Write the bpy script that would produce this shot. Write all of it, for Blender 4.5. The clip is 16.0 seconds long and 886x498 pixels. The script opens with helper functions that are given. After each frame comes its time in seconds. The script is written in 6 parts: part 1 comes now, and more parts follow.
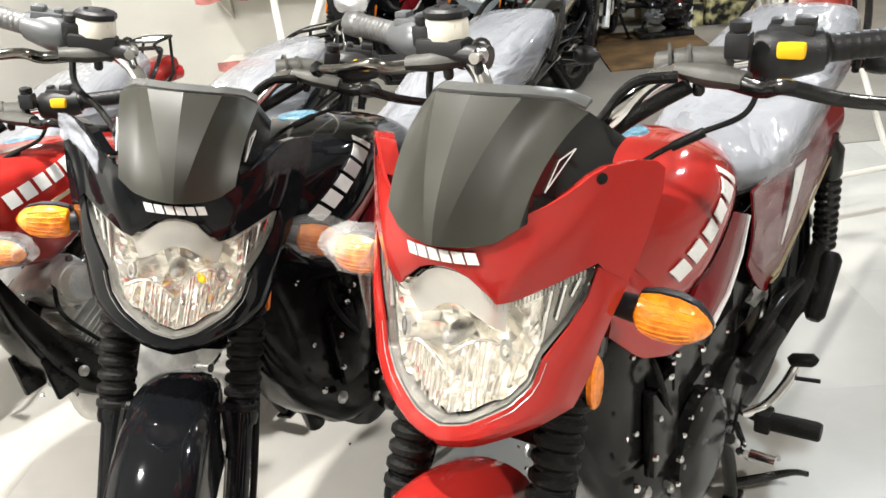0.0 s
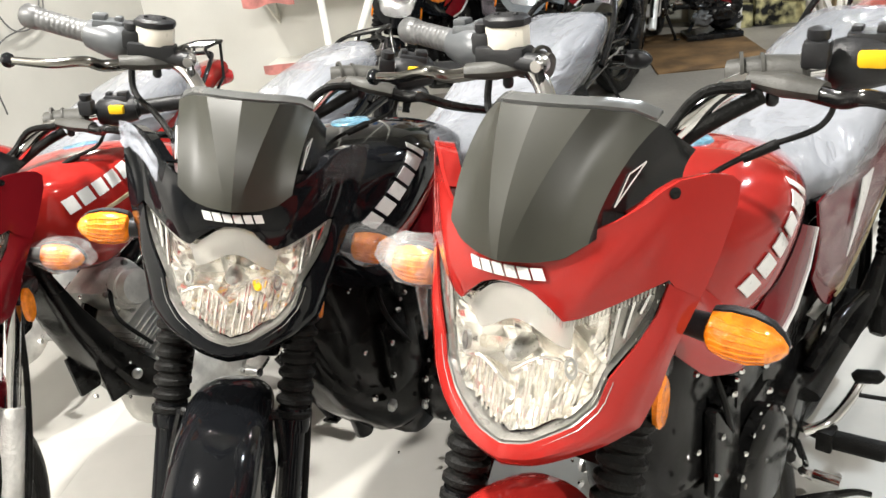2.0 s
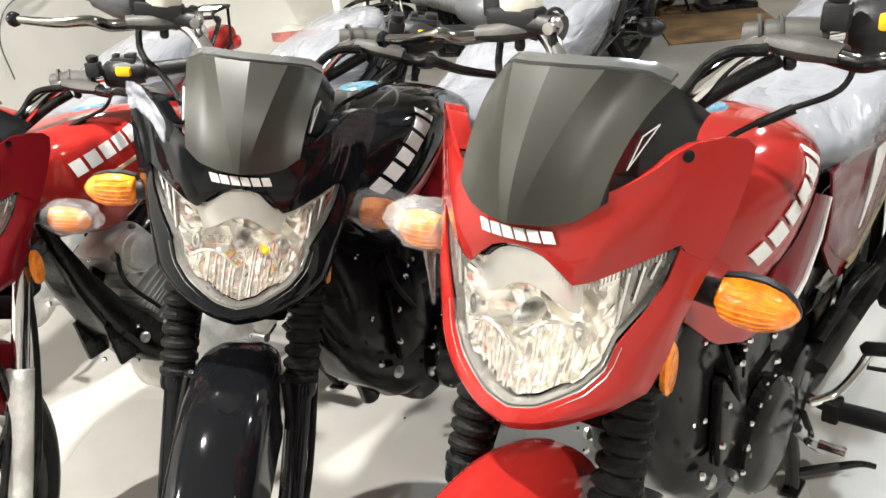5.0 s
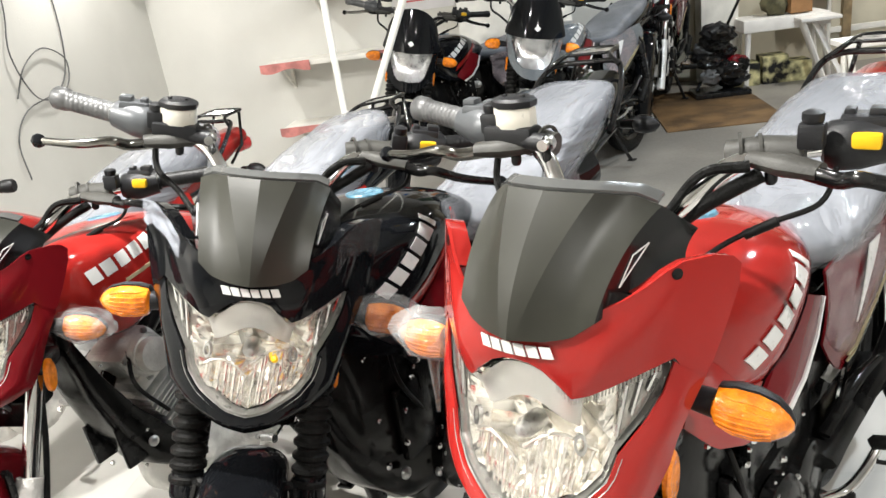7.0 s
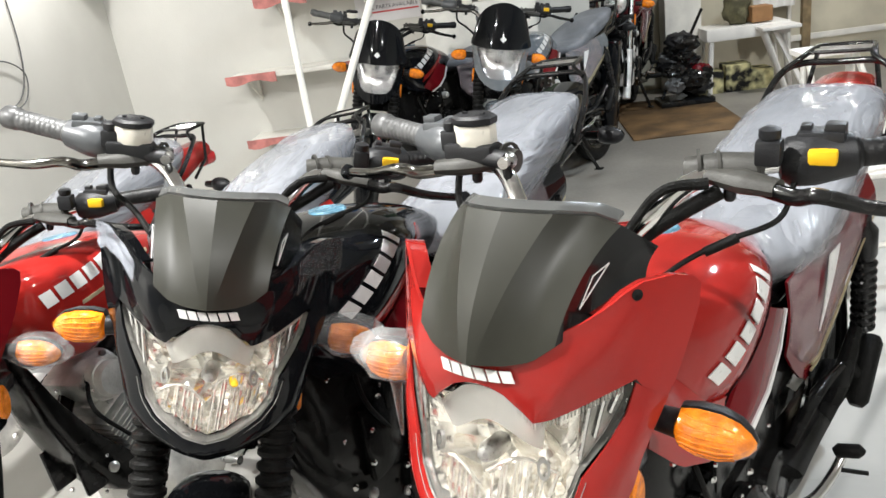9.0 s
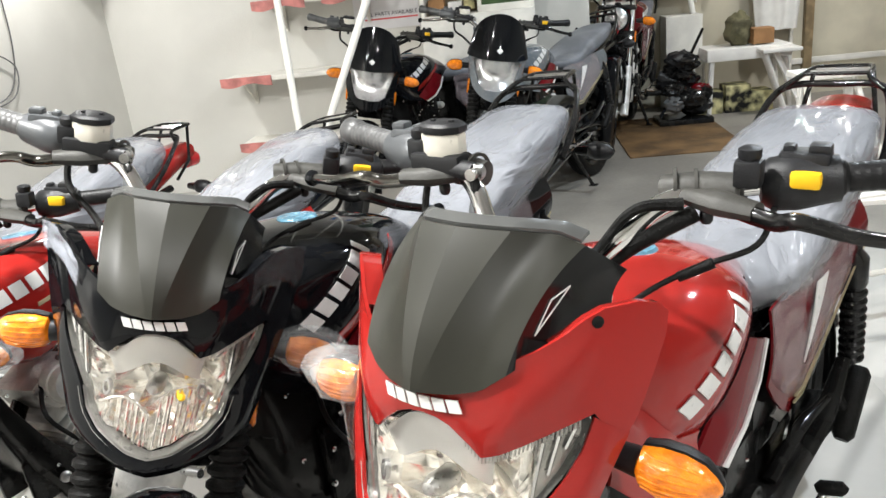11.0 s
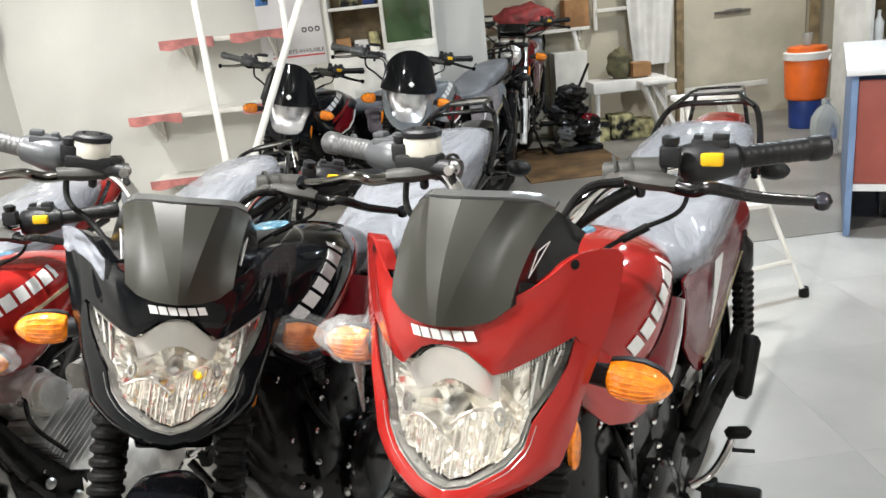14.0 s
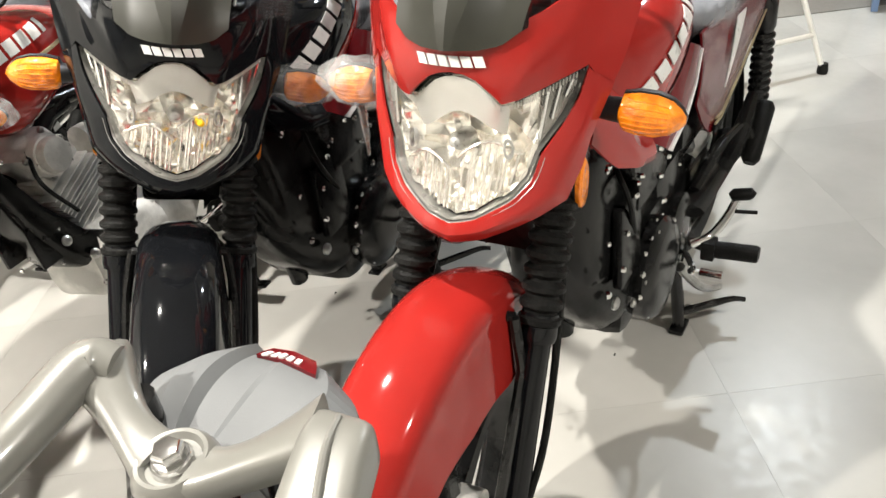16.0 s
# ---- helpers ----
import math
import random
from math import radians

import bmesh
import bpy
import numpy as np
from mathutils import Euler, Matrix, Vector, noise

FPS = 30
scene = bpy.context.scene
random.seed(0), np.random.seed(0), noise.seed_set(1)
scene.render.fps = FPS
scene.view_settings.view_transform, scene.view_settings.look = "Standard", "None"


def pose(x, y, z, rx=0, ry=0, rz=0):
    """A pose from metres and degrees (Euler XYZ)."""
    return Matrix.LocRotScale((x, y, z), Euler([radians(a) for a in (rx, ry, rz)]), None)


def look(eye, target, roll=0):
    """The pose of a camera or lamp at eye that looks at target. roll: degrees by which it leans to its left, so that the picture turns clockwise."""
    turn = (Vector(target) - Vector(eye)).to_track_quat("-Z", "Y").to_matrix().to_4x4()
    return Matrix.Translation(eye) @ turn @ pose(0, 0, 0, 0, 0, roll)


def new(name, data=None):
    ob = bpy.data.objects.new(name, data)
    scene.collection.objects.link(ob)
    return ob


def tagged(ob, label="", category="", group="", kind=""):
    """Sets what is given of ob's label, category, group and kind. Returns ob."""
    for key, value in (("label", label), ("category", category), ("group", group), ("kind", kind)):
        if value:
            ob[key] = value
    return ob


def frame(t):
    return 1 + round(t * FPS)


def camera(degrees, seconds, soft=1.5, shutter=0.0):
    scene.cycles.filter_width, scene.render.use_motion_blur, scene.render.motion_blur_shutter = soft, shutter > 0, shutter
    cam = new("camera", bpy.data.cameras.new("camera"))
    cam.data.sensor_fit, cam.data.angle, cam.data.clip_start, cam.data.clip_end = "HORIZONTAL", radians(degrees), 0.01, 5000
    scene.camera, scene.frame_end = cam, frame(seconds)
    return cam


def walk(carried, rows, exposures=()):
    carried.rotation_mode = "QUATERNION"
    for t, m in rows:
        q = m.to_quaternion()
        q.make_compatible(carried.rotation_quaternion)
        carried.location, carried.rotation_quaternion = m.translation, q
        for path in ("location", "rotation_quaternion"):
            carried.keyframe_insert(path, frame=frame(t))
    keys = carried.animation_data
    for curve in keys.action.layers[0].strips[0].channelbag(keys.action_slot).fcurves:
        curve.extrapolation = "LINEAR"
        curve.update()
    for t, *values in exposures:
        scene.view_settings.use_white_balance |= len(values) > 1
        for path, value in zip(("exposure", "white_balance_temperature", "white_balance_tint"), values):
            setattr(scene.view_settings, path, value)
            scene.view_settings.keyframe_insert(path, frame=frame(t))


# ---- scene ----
cam = camera(60.9, 16.0)
PATH = [
    (0, (0.074, 0.012, 1.279), (-0.096, 1.807, 0.417), -7.03),
    (0.5, (0.064, 0.003, 1.276), (-0.113, 1.794, 0.406), -6.74),
    (1, (0.066, 0.021, 1.285), (-0.146, 1.834, 0.469), -6.77),
    (1.5, (0.053, 0.025, 1.285), (-0.241, 1.816, 0.446), -7.47),
    (2, (0.047, 0.030, 1.287), (-0.223, 1.822, 0.439), -7.79),
    (2.5, (0.036, 0.029, 1.287), (-0.264, 1.813, 0.433), -8.18),
    (3, (0.038, 0.029, 1.294), (-0.257, 1.825, 0.465), -8.36),
    (3.5, (0.046, 0.031, 1.293), (-0.249, 1.837, 0.485), -7.84),
    (4, (0.045, 0.032, 1.287), (-0.243, 1.831, 0.462), -7.96),
    (4.2, (0.044, 0.030, 1.275), (-0.241, 1.821, 0.433), -7.88),
    (6.3, (0.043, 0.034, 1.280), (-0.268, 1.756, 0.313), -7.03),
    (6.5, (0.045, 0.027, 1.298), (-0.261, 1.815, 0.456), -7.17),
    (7, (0.057, 0.016, 1.322), (-0.239, 1.861, 0.610), -8.44),
    (7.5, (0.061, 0.012, 1.325), (-0.178, 1.863, 0.605), -8.27),
    (8, (0.064, 0.011, 1.327), (-0.149, 1.869, 0.617), -8.56),
    (8.5, (0.064, 0.017, 1.332), (-0.149, 1.878, 0.632), -8.75),
    (10.8, (0.121, 0.108, 1.307), (-0.137, 1.958, 0.590), -5.96),
    (11, (0.111, 0.095, 1.308), (-0.102, 1.965, 0.632), -6.33),
    (11.5, (0.044, 0.029, 1.304), (-0.020, 1.928, 0.679), -7.21),
    (12, (-0.028, -0.057, 1.295), (-0.010, 1.841, 0.665), -6.31),
    (12.5, (-0.045, -0.101, 1.306), (-0.033, 1.818, 0.742), -5.27),
    (13, (-0.023, -0.109, 1.310), (0.041, 1.805, 0.736), -5.37),
    (13.5, (-0.018, -0.117, 1.309), (0.039, 1.792, 0.719), -6.18),
    (14, (-0.012, -0.120, 1.311), (0.057, 1.784, 0.700), -6.29),
    (14.5, (-0.015, -0.123, 1.296), (0.048, 1.734, 0.554), -6.40),
    (15, (-0.023, -0.122, 1.275), (-0.012, 1.688, 0.425), -7.02),
    (15.5, (-0.027, -0.129, 1.251), (-0.033, 1.617, 0.276), -7.08),
    (16, (-0.024, -0.129, 1.229), (-0.033, 1.550, 0.143), -7.26),
]
LIGHT = [(0, 0.52, 6450, 10), (4.2, 0.52, 6450, 10), (6.3, 0.48, 6420, 10), (7.5, 0.32, 6250, 10), (8.5, 0.26, 6200, 10), (14.4, 0.26, 6200, 10), (15.2, 0.36, 6400, 10), (16, 0.34, 6600, 10)]
walk(cam, [(t, look(eye, target, roll)) for t, eye, target, roll in PATH], LIGHT)

# ---- light ----
world = bpy.data.worlds.new("world")
scene.world = world
world.use_nodes = True
world.node_tree.nodes["Background"].inputs[0].default_value = (0.75, 0.8, 0.9, 1)
world.node_tree.nodes["Background"].inputs[1].default_value = 0.05


def area_lamp(name, place, target, size_x, size_y, watts, colour):
    data = bpy.data.lights.new(name, "AREA")
    data.shape, data.spread, data.size, data.size_y, data.energy, data.color = "DISK", radians(170), size_x, size_y, watts, colour
    ob = new(name, data)
    ob.matrix_world = look(place, target)
    return ob


# ---- materials ----
def material(name, colour, rough=0.5, metal=0.0, vary=0.08, scale=12.0, bump=0.0, bump_scale=60.0, coat=0.0,
             second=None, spread=(0.4, 0.65), transmission=0.0, ior=1.45, emit=0.0, island=0.0, rough_vary=0.1, spec=0.5):
    m = bpy.data.materials.new(name)
    m.use_nodes = True
    nt = m.node_tree
    b = nt.nodes["Principled BSDF"]
    b.inputs["Metallic"].default_value = metal
    b.inputs["Coat Weight"].default_value = coat
    b.inputs["Coat Roughness"].default_value = 0.06
    b.inputs["Transmission Weight"].default_value = transmission
    b.inputs["IOR"].default_value = ior
    b.inputs["Specular IOR Level"].default_value = spec
    co = nt.nodes.new("ShaderNodeTexCoord")
    big = nt.nodes.new("ShaderNodeTexNoise")
    big.inputs["Scale"].default_value = scale
    big.inputs["Detail"].default_value = 6
    nt.links.new(co.outputs["Object"], big.inputs["Vector"])
    ramp = nt.nodes.new("ShaderNodeValToRGB")
    e = ramp.color_ramp.elements
    e[0].position, e[1].position = spread
    two = second or [min(1, c * (1 + vary * 2)) for c in colour]
    one = colour if second else [c * (1 - vary * 2) for c in colour]
    e[0].color, e[1].color = (*one, 1), (*two, 1)
    nt.links.new(big.outputs["Fac"], ramp.inputs["Fac"])
    out = ramp.outputs["Color"]
    if island:
        info = nt.nodes.new("ShaderNodeObjectInfo")
        hsv = nt.nodes.new("ShaderNodeHueSaturation")
        mr = nt.nodes.new("ShaderNodeMapRange")
        mr.inputs["To Min"].default_value, mr.inputs["To Max"].default_value = 1 - island, 1 + island
        nt.links.new(info.outputs["Random"], mr.inputs["Value"])
        nt.links.new(mr.outputs["Result"], hsv.inputs["Value"])
        nt.links.new(out, hsv.inputs["Color"])
        out = hsv.outputs["Color"]
    nt.links.new(out, b.inputs["Base Color"])
    fine = nt.nodes.new("ShaderNodeTexNoise")
    fine.inputs["Scale"].default_value = bump_scale
    fine.inputs["Detail"].default_value = 5
    nt.links.new(co.outputs["Object"], fine.inputs["Vector"])
    rr = nt.nodes.new("ShaderNodeMapRange")
    rr.inputs["To Min"].default_value, rr.inputs["To Max"].default_value = max(0.01, rough - rough_vary), min(1, rough + rough_vary)
    nt.links.new(fine.outputs["Fac"], rr.inputs["Value"])
    nt.links.new(rr.outputs["Result"], b.inputs["Roughness"])
    if bump:
        bn = nt.nodes.new("ShaderNodeBump")
        bn.inputs["Strength"].default_value = bump
        bn.inputs["Distance"].default_value = 0.01
        nt.links.new(fine.outputs["Fac"], bn.inputs["Height"])
        nt.links.new(bn.outputs["Normal"], b.inputs["Normal"])
    if emit:
        b.inputs["Emission Color"].default_value = (*colour, 1)
        b.inputs["Emission Strength"].default_value = emit
    return m


def film_material(name, tint, clear, rough, crease_scale, crease):
    """Clear packing film: partly see-through, with glossy creases."""
    m = bpy.data.materials.new(name)
    m.use_nodes = True
    nt = m.node_tree
    nt.nodes.remove(nt.nodes["Principled BSDF"])
    out = nt.nodes["Material Output"]
    g = nt.nodes.new("ShaderNodeBsdfPrincipled")
    g.inputs["Base Color"].default_value = (*tint, 1)
    g.inputs["Roughness"].default_value = rough
    t = nt.nodes.new("ShaderNodeBsdfTransparent")
    mix = nt.nodes.new("ShaderNodeMixShader")
    co = nt.nodes.new("ShaderNodeTexCoord")
    mp = nt.nodes.new("ShaderNodeMapping")
    mp.inputs["Scale"].default_value = (1.0, 0.45, 1.0)
    nt.links.new(co.outputs["Object"], mp.inputs["Vector"])
    mp.inputs["Rotation"].default_value = (0.3, 0.2, 0.6)
    n = nt.nodes.new("ShaderNodeTexNoise")
    n.inputs["Scale"].default_value, n.inputs["Detail"].default_value, n.inputs["Distortion"].default_value = crease_scale, 3, 1.3
    nt.links.new(mp.outputs["Vector"], n.inputs["Vector"])
    # creases: sharp folds where the noise crosses its middle
    mid = nt.nodes.new("ShaderNodeMath")
    mid.operation = "SUBTRACT"
    mid.inputs[1].default_value = 0.5
    fold = nt.nodes.new("ShaderNodeMath")
    fold.operation = "ABSOLUTE"
    nt.links.new(n.outputs["Fac"], mid.inputs[0])
    nt.links.new(mid.outputs[0], fold.inputs[0])
    bn = nt.nodes.new("ShaderNodeBump")
    bn.inputs["Strength"].default_value, bn.inputs["Distance"].default_value = crease, 0.05
    nt.links.new(fold.outputs[0], bn.inputs["Height"])
    nt.links.new(bn.outputs["Normal"], g.inputs["Normal"])
    mr = nt.nodes.new("ShaderNodeMapRange")
    mr.inputs["From Min"].default_value, mr.inputs["From Max"].default_value = 0.3, 0.7
    mr.inputs["To Min"].default_value, mr.inputs["To Max"].default_value = 1 - clear - 0.15, 1 - clear + 0.2
    nt.links.new(n.outputs["Fac"], mr.inputs["Value"])
    nt.links.new(mr.outputs["Result"], mix.inputs["Fac"])
    nt.links.new(t.outputs[0], mix.inputs[1])
    nt.links.new(g.outputs[0], mix.inputs[2])
    nt.links.new(mix.outputs[0], out.inputs["Surface"])
    return m


RED = material("red_paint", (0.285, 0.016, 0.013), 0.07, 0.0, 0.05, 4, rough_vary=0.03, spec=0.5, ior=1.45)
DARK_RED = material("dark_red_paint", (0.12, 0.005, 0.008), 0.14, 0.0, 0.06, 4, rough_vary=0.04, spec=0.5, ior=1.36)
BLACK_PAINT = material("black_paint", (0.005, 0.0055, 0.0065), 0.06, 0.0, 0.1, 4, rough_vary=0.02, spec=0.5, ior=1.33)
GREY_PAINT = material("grey_paint", (0.16, 0.18, 0.20), 0.25, 0.2, 0.06, 5, coat=0.8)
MATT_BLACK = material("matt_black_plastic", (0.023, 0.023, 0.017), 0.44, 0.0, 0.06, 10, 0.0, 30, rough_vary=0.03, spec=0.45, ior=1.45)
BLACK = material("black_metal", (0.010, 0.010, 0.010), 0.16, 0.0, 0.2, 20, 0.06, 120, rough_vary=0.06, spec=0.5, ior=1.4)
COVER_GREY = material("grey_dash_plastic", (0.13, 0.135, 0.138), 0.5, 0.0, 0.05, 8, 0.06, 700, spec=0.3)
LEVER = material("dark_polished_lever", (0.22, 0.215, 0.20), 0.16, 1.0, 0.06, 12)
PERCH_GREY = material("satin_grey_casting", (0.050, 0.049, 0.044), 0.5, 0.0, 0.1, 20, 0.1, 240, spec=0.3)
HOUSING_GREY = material("grey_satin_housing", (0.085, 0.09, 0.095), 0.34, 0.1, 0.06, 8, 0.06, 500)
GOLD = material("pale_gold_line", (0.55, 0.48, 0.30), 0.3, 0.4, 0.04, 20)
# Lip plastic is lighter than the screen: the wall's reflection put into its grey.
LIP_SHEEN = material("lip_sheen_plastic", (0.085, 0.087, 0.085), 0.22, 0.0, 0.06, 8)
SATIN_BLACK = material("satin_black_plastic", (0.007, 0.007, 0.007), 0.18, 0.0, 0.2, 9, 0.05, 90, rough_vary=0.06, spec=0.4, ior=1.35)
RUBBER = material("black_rubber", (0.010, 0.010, 0.0095), 0.38, 0.0, 0.15, 30, 0.3, 250, spec=0.2, ior=1.3)
GRIP_FILMED = material("film_wrapped_grip", (0.085, 0.086, 0.086), 0.38, 0.0, 0.2, 25, 0.1, 90)
GRIP = material("grip_rubber", (0.009, 0.009, 0.0095), 0.42, 0.0, 0.1, 30, 0.1, 420, spec=0.35)
CHROME = material("chrome", (0.80, 0.80, 0.80), 0.10, 1.0, 0.03, 12, rough_vary=0.06)
STEEL = material("brushed_steel", (0.55, 0.55, 0.54), 0.3, 1.0, 0.08, 18, 0.1, 300)
ALUMINIUM = material("cast_aluminium", (0.70, 0.69, 0.66), 0.36, 0.3, 0.12, 14, 0.25, 160)
SILVER_CAST = material("silver_painted_casting", (0.175, 0.172, 0.155), 0.36, 0.1, 0.03, 6, 0.0, 420, coat=0.5, rough_vary=0.03)
MIRROR = material("lamp_reflector", (0.92, 0.89, 0.82), 0.14, 0.90, 0.02, 12, 0.6, 38, rough_vary=0.04)
MIRROR_FLUTED = material("fluted_lamp_reflector", (0.90, 0.87, 0.81), 0.2, 0.92, 0.02, 12, 0.2, 90, rough_vary=0.05)
for _m, _scale, _amount in ((MIRROR, 34.0, 0.9), (MIRROR_FLUTED, 60.0, 0.25)):
    _nt = _m.node_tree
    _v = _nt.nodes.new("ShaderNodeTexVoronoi")
    _v.inputs["Scale"].default_value = _scale
    _b = _nt.nodes.new("ShaderNodeBump")
    _b.inputs["Strength"].default_value, _b.inputs["Distance"].default_value = _amount, 0.012
    _c = _nt.nodes.new("ShaderNodeTexCoord")
    _nt.links.new(_c.outputs["Object"], _v.inputs["Vector"])
    _nt.links.new(_v.outputs["Distance"], _b.inputs["Height"])
    _nt.links.new(_b.outputs["Normal"], _nt.nodes["Principled BSDF"].inputs["Normal"])
TRIM_GREY = material("pale_grey_lamp_trim", (0.27, 0.26, 0.245), 0.25, 0.1, 0.06, 12)
NOSE_MIRROR = material("calm_lamp_reflector", (0.60, 0.60, 0.60), 0.22, 0.9, 0.05, 12, 0.25, 34)
WING_GREY = material("grey_lamp_bowl", (0.36, 0.35, 0.32), 0.25, 0.8, 0.1, 30)
LENS_EDGE = material("grey_lens_edge", (0.15, 0.147, 0.135), 0.3, 0.3, 0.05, 9)
LAMP_FROST = material("frosted_lamp_hood", (0.66, 0.65, 0.61), 0.3, 0.6, 0.05, 9, rough_vary=0.06)
GLASS = material("clear_lens", (1, 1, 1), 0.02, 0, 0.0, 5, transmission=1.0, ior=1.22, rough_vary=0.01)
AMBER = material("amber_lens", (0.90, 0.23, 0.006), 0.10, 0, 0.14, 60, 0.45, 120, coat=1.0, rough_vary=0.04)
AMBER_DEEP = material("amber_reflector", (0.90, 0.24, 0.008), 0.2, 0, 0.1, 60, 0.5, 160, coat=0.5)
WHITE_MARK = material("white_marking", (0.70, 0.70, 0.69), 0.3, 0, 0.03, 20)
YELLOW = material("yellow_switch", (0.85, 0.50, 0.01), 0.4, 0, 0.04, 30)
RESERVOIR = material("milky_reservoir", (0.78, 0.75, 0.66), 0.3, 0, 0.03, 15, transmission=0.15)
SEAT = material("grey_seat_vinyl", (0.17, 0.18, 0.20), 0.45, 0, 0.12, 6, 0.3, 220)
TAIL_RED = material("red_tail_lens", (0.55, 0.01, 0.015), 0.12, 0, 0.05, 20, coat=0.8)
CAP_BLUE = material("blue_wrapped_cap", (0.09, 0.21, 0.29), 0.25, 0.1, 0.15, 40, 0.5, 60)
# Darker, glossier copy of the screen plastic: its dark reflections are painted in.
SIDE_SHADED = material("darkened_gloss_plastic", (0.007, 0.007, 0.007), 0.16, 0.0, 0.1, 9, rough_vary=0.03, spec=0.4)
DARK_PLASTIC = material("dark_plastic", (0.014, 0.0145, 0.016), 0.4, 0, 0.1, 14, 0.15, 500, spec=0.4)
FILM = film_material("clear_packing_film", (0.36, 0.375, 0.41), 0.50, 0.07, 6.5, 0.8)
FILM_WHITE = film_material("white_packing_film", (0.62, 0.62, 0.61), 0.78, 0.16, 12, 0.3)
FILM_GLOSS = film_material("glossy_clear_film", (0.06, 0.06, 0.065), 0.72, 0.05, 16, 1.0)
FILM_PANEL = film_material("panel_clear_film", (0.55, 0.46, 0.48), 0.86, 0.05, 10, 1.0)
FILM_THIN = film_material("thin_clear_film", (0.50, 0.53, 0.60), 0.72, 0.10, 8, 0.3)

WALL = material("cream_wall_paint", (0.62, 0.61, 0.57), 0.75, 0, 0.03, 1.2, 0.12, 90)
WALL_UNSEEN = material("pale_unseen_wall_paint", (0.62, 0.61, 0.57), 0.5, 0, 0.08, 1.2)
WALL_BACK = material("yellowed_wall_paint", (0.52, 0.48, 0.375), 0.75, 0, 0.06, 1.6, 0.12, 90)
CEILING = material("grey_ceiling_paint", (0.42, 0.41, 0.39), 0.85, 0, 0.03, 2, 0.1, 60)
FLOOR = material("polished_floor", (0.35, 0.34, 0.315), 0.34, 0, 0.05, 2.2, 0.02, 40, second=(0.47, 0.46, 0.43), spread=(0.3, 0.7), rough_vary=0.12, island=0.012)
FLOOR_JOINT = material("floor_joint", (0.42, 0.41, 0.385), 0.6, 0, 0.05, 4)
FLOOR_BACK = material("darker_grey_floor", (0.24, 0.225, 0.20), 0.4, 0, 0.1, 1.5, 0.06, 50)
PATCH_BROWN = material("brown_patch", (0.13, 0.075, 0.03), 0.7, 0, 0.2, 5, 0.4, 200)
WOOD_WHITE = material("white_painted_wood", (0.74, 0.72, 0.66), 0.5, 0, 0.05, 6, 0.15, 80)
WOOD_PINK = material("faded_red_painted_edge", (0.50, 0.19, 0.17), 0.55, 0, 0.12, 14, 0.2, 90)
POLE_WHITE = material("white_enamelled_tube", (0.80, 0.79, 0.74), 0.35, 0, 0.03, 8)
DOOR_CREAM = material("cream_door_paint", (0.60, 0.56, 0.44), 0.5, 0, 0.05, 3, 0.08, 60)
WOOD_BROWN = material("brown_door_frame", (0.27, 0.20, 0.11), 0.55, 0, 0.15, 10, 0.2, 90)
ORANGE = material("orange_plastic", (0.80, 0.15, 0.02), 0.4, 0, 0.04, 8)
COOLER_BLUE = material("blue_plastic", (0.02, 0.05, 0.22), 0.45, 0, 0.05, 8)
WHITE_PLASTIC = material("white_plastic", (0.78, 0.76, 0.72), 0.4, 0, 0.03, 8)
BOTTLE = material("clear_bottle_plastic", (0.88, 0.93, 0.95), 0.08, 0, 0.02, 8, transmission=0.85, ior=1.15)
CAB_BLUE = material("blue_laminate", (0.20, 0.30, 0.50), 0.45, 0, 0.05, 5)
CAB_RED = material("rust_red_laminate", (0.34, 0.085, 0.065), 0.5, 0, 0.06, 5)
CAB_TOP = material("white_laminate", (0.78, 0.79, 0.80), 0.35, 0, 0.02, 5)
CARDBOARD = material("brown_cardboard", (0.36, 0.19, 0.08), 0.8, 0, 0.1, 9, 0.15, 90)
CLOTH_WHITE = material("white_cloth", (0.66, 0.65, 0.62), 0.85, 0, 0.05, 5, 0.5, 18)
CLOTH_GREEN = material("olive_cloth", (0.12, 0.11, 0.06), 0.9, 0, 0.2, 12, 0.5, 60)
CLOTH_RED = material("red_plastic_bag", (0.32, 0.05, 0.05), 0.5, 0, 0.2, 14, 0.6, 30)
GREEN_GLASS = material("dark_green_glass", (0.06, 0.10, 0.045), 0.08, 0, 0.2, 3, coat=0.6)
POSTER_WHITE = material("poster_paper", (0.74, 0.73, 0.75), 0.5, 0, 0.02, 5)
POSTER_BLUE = material("blue_print", (0.05, 0.17, 0.52), 0.5, 0, 0.6, 16)
PRINT_RED = material("red_print", (0.55, 0.06, 0.06), 0.5, 0, 0.05, 8)
PRINT_DARK = material("dark_print", (0.05, 0.05, 0.06), 0.5, 0, 0.1, 8)
WIRE = material("grey_cable", (0.10, 0.10, 0.10), 0.6, 0, 0.1, 9)
LAMP_TUBE = material("lit_bulb", (1.0, 0.97, 0.92), 0.5, emit=14.0)
OLIVE_BOX = material("printed_carton", (0.34, 0.31, 0.16), 0.7, 0, 0.5, 11, 0.1, 60)


# ---- mesh helpers ----
CACHE = {}


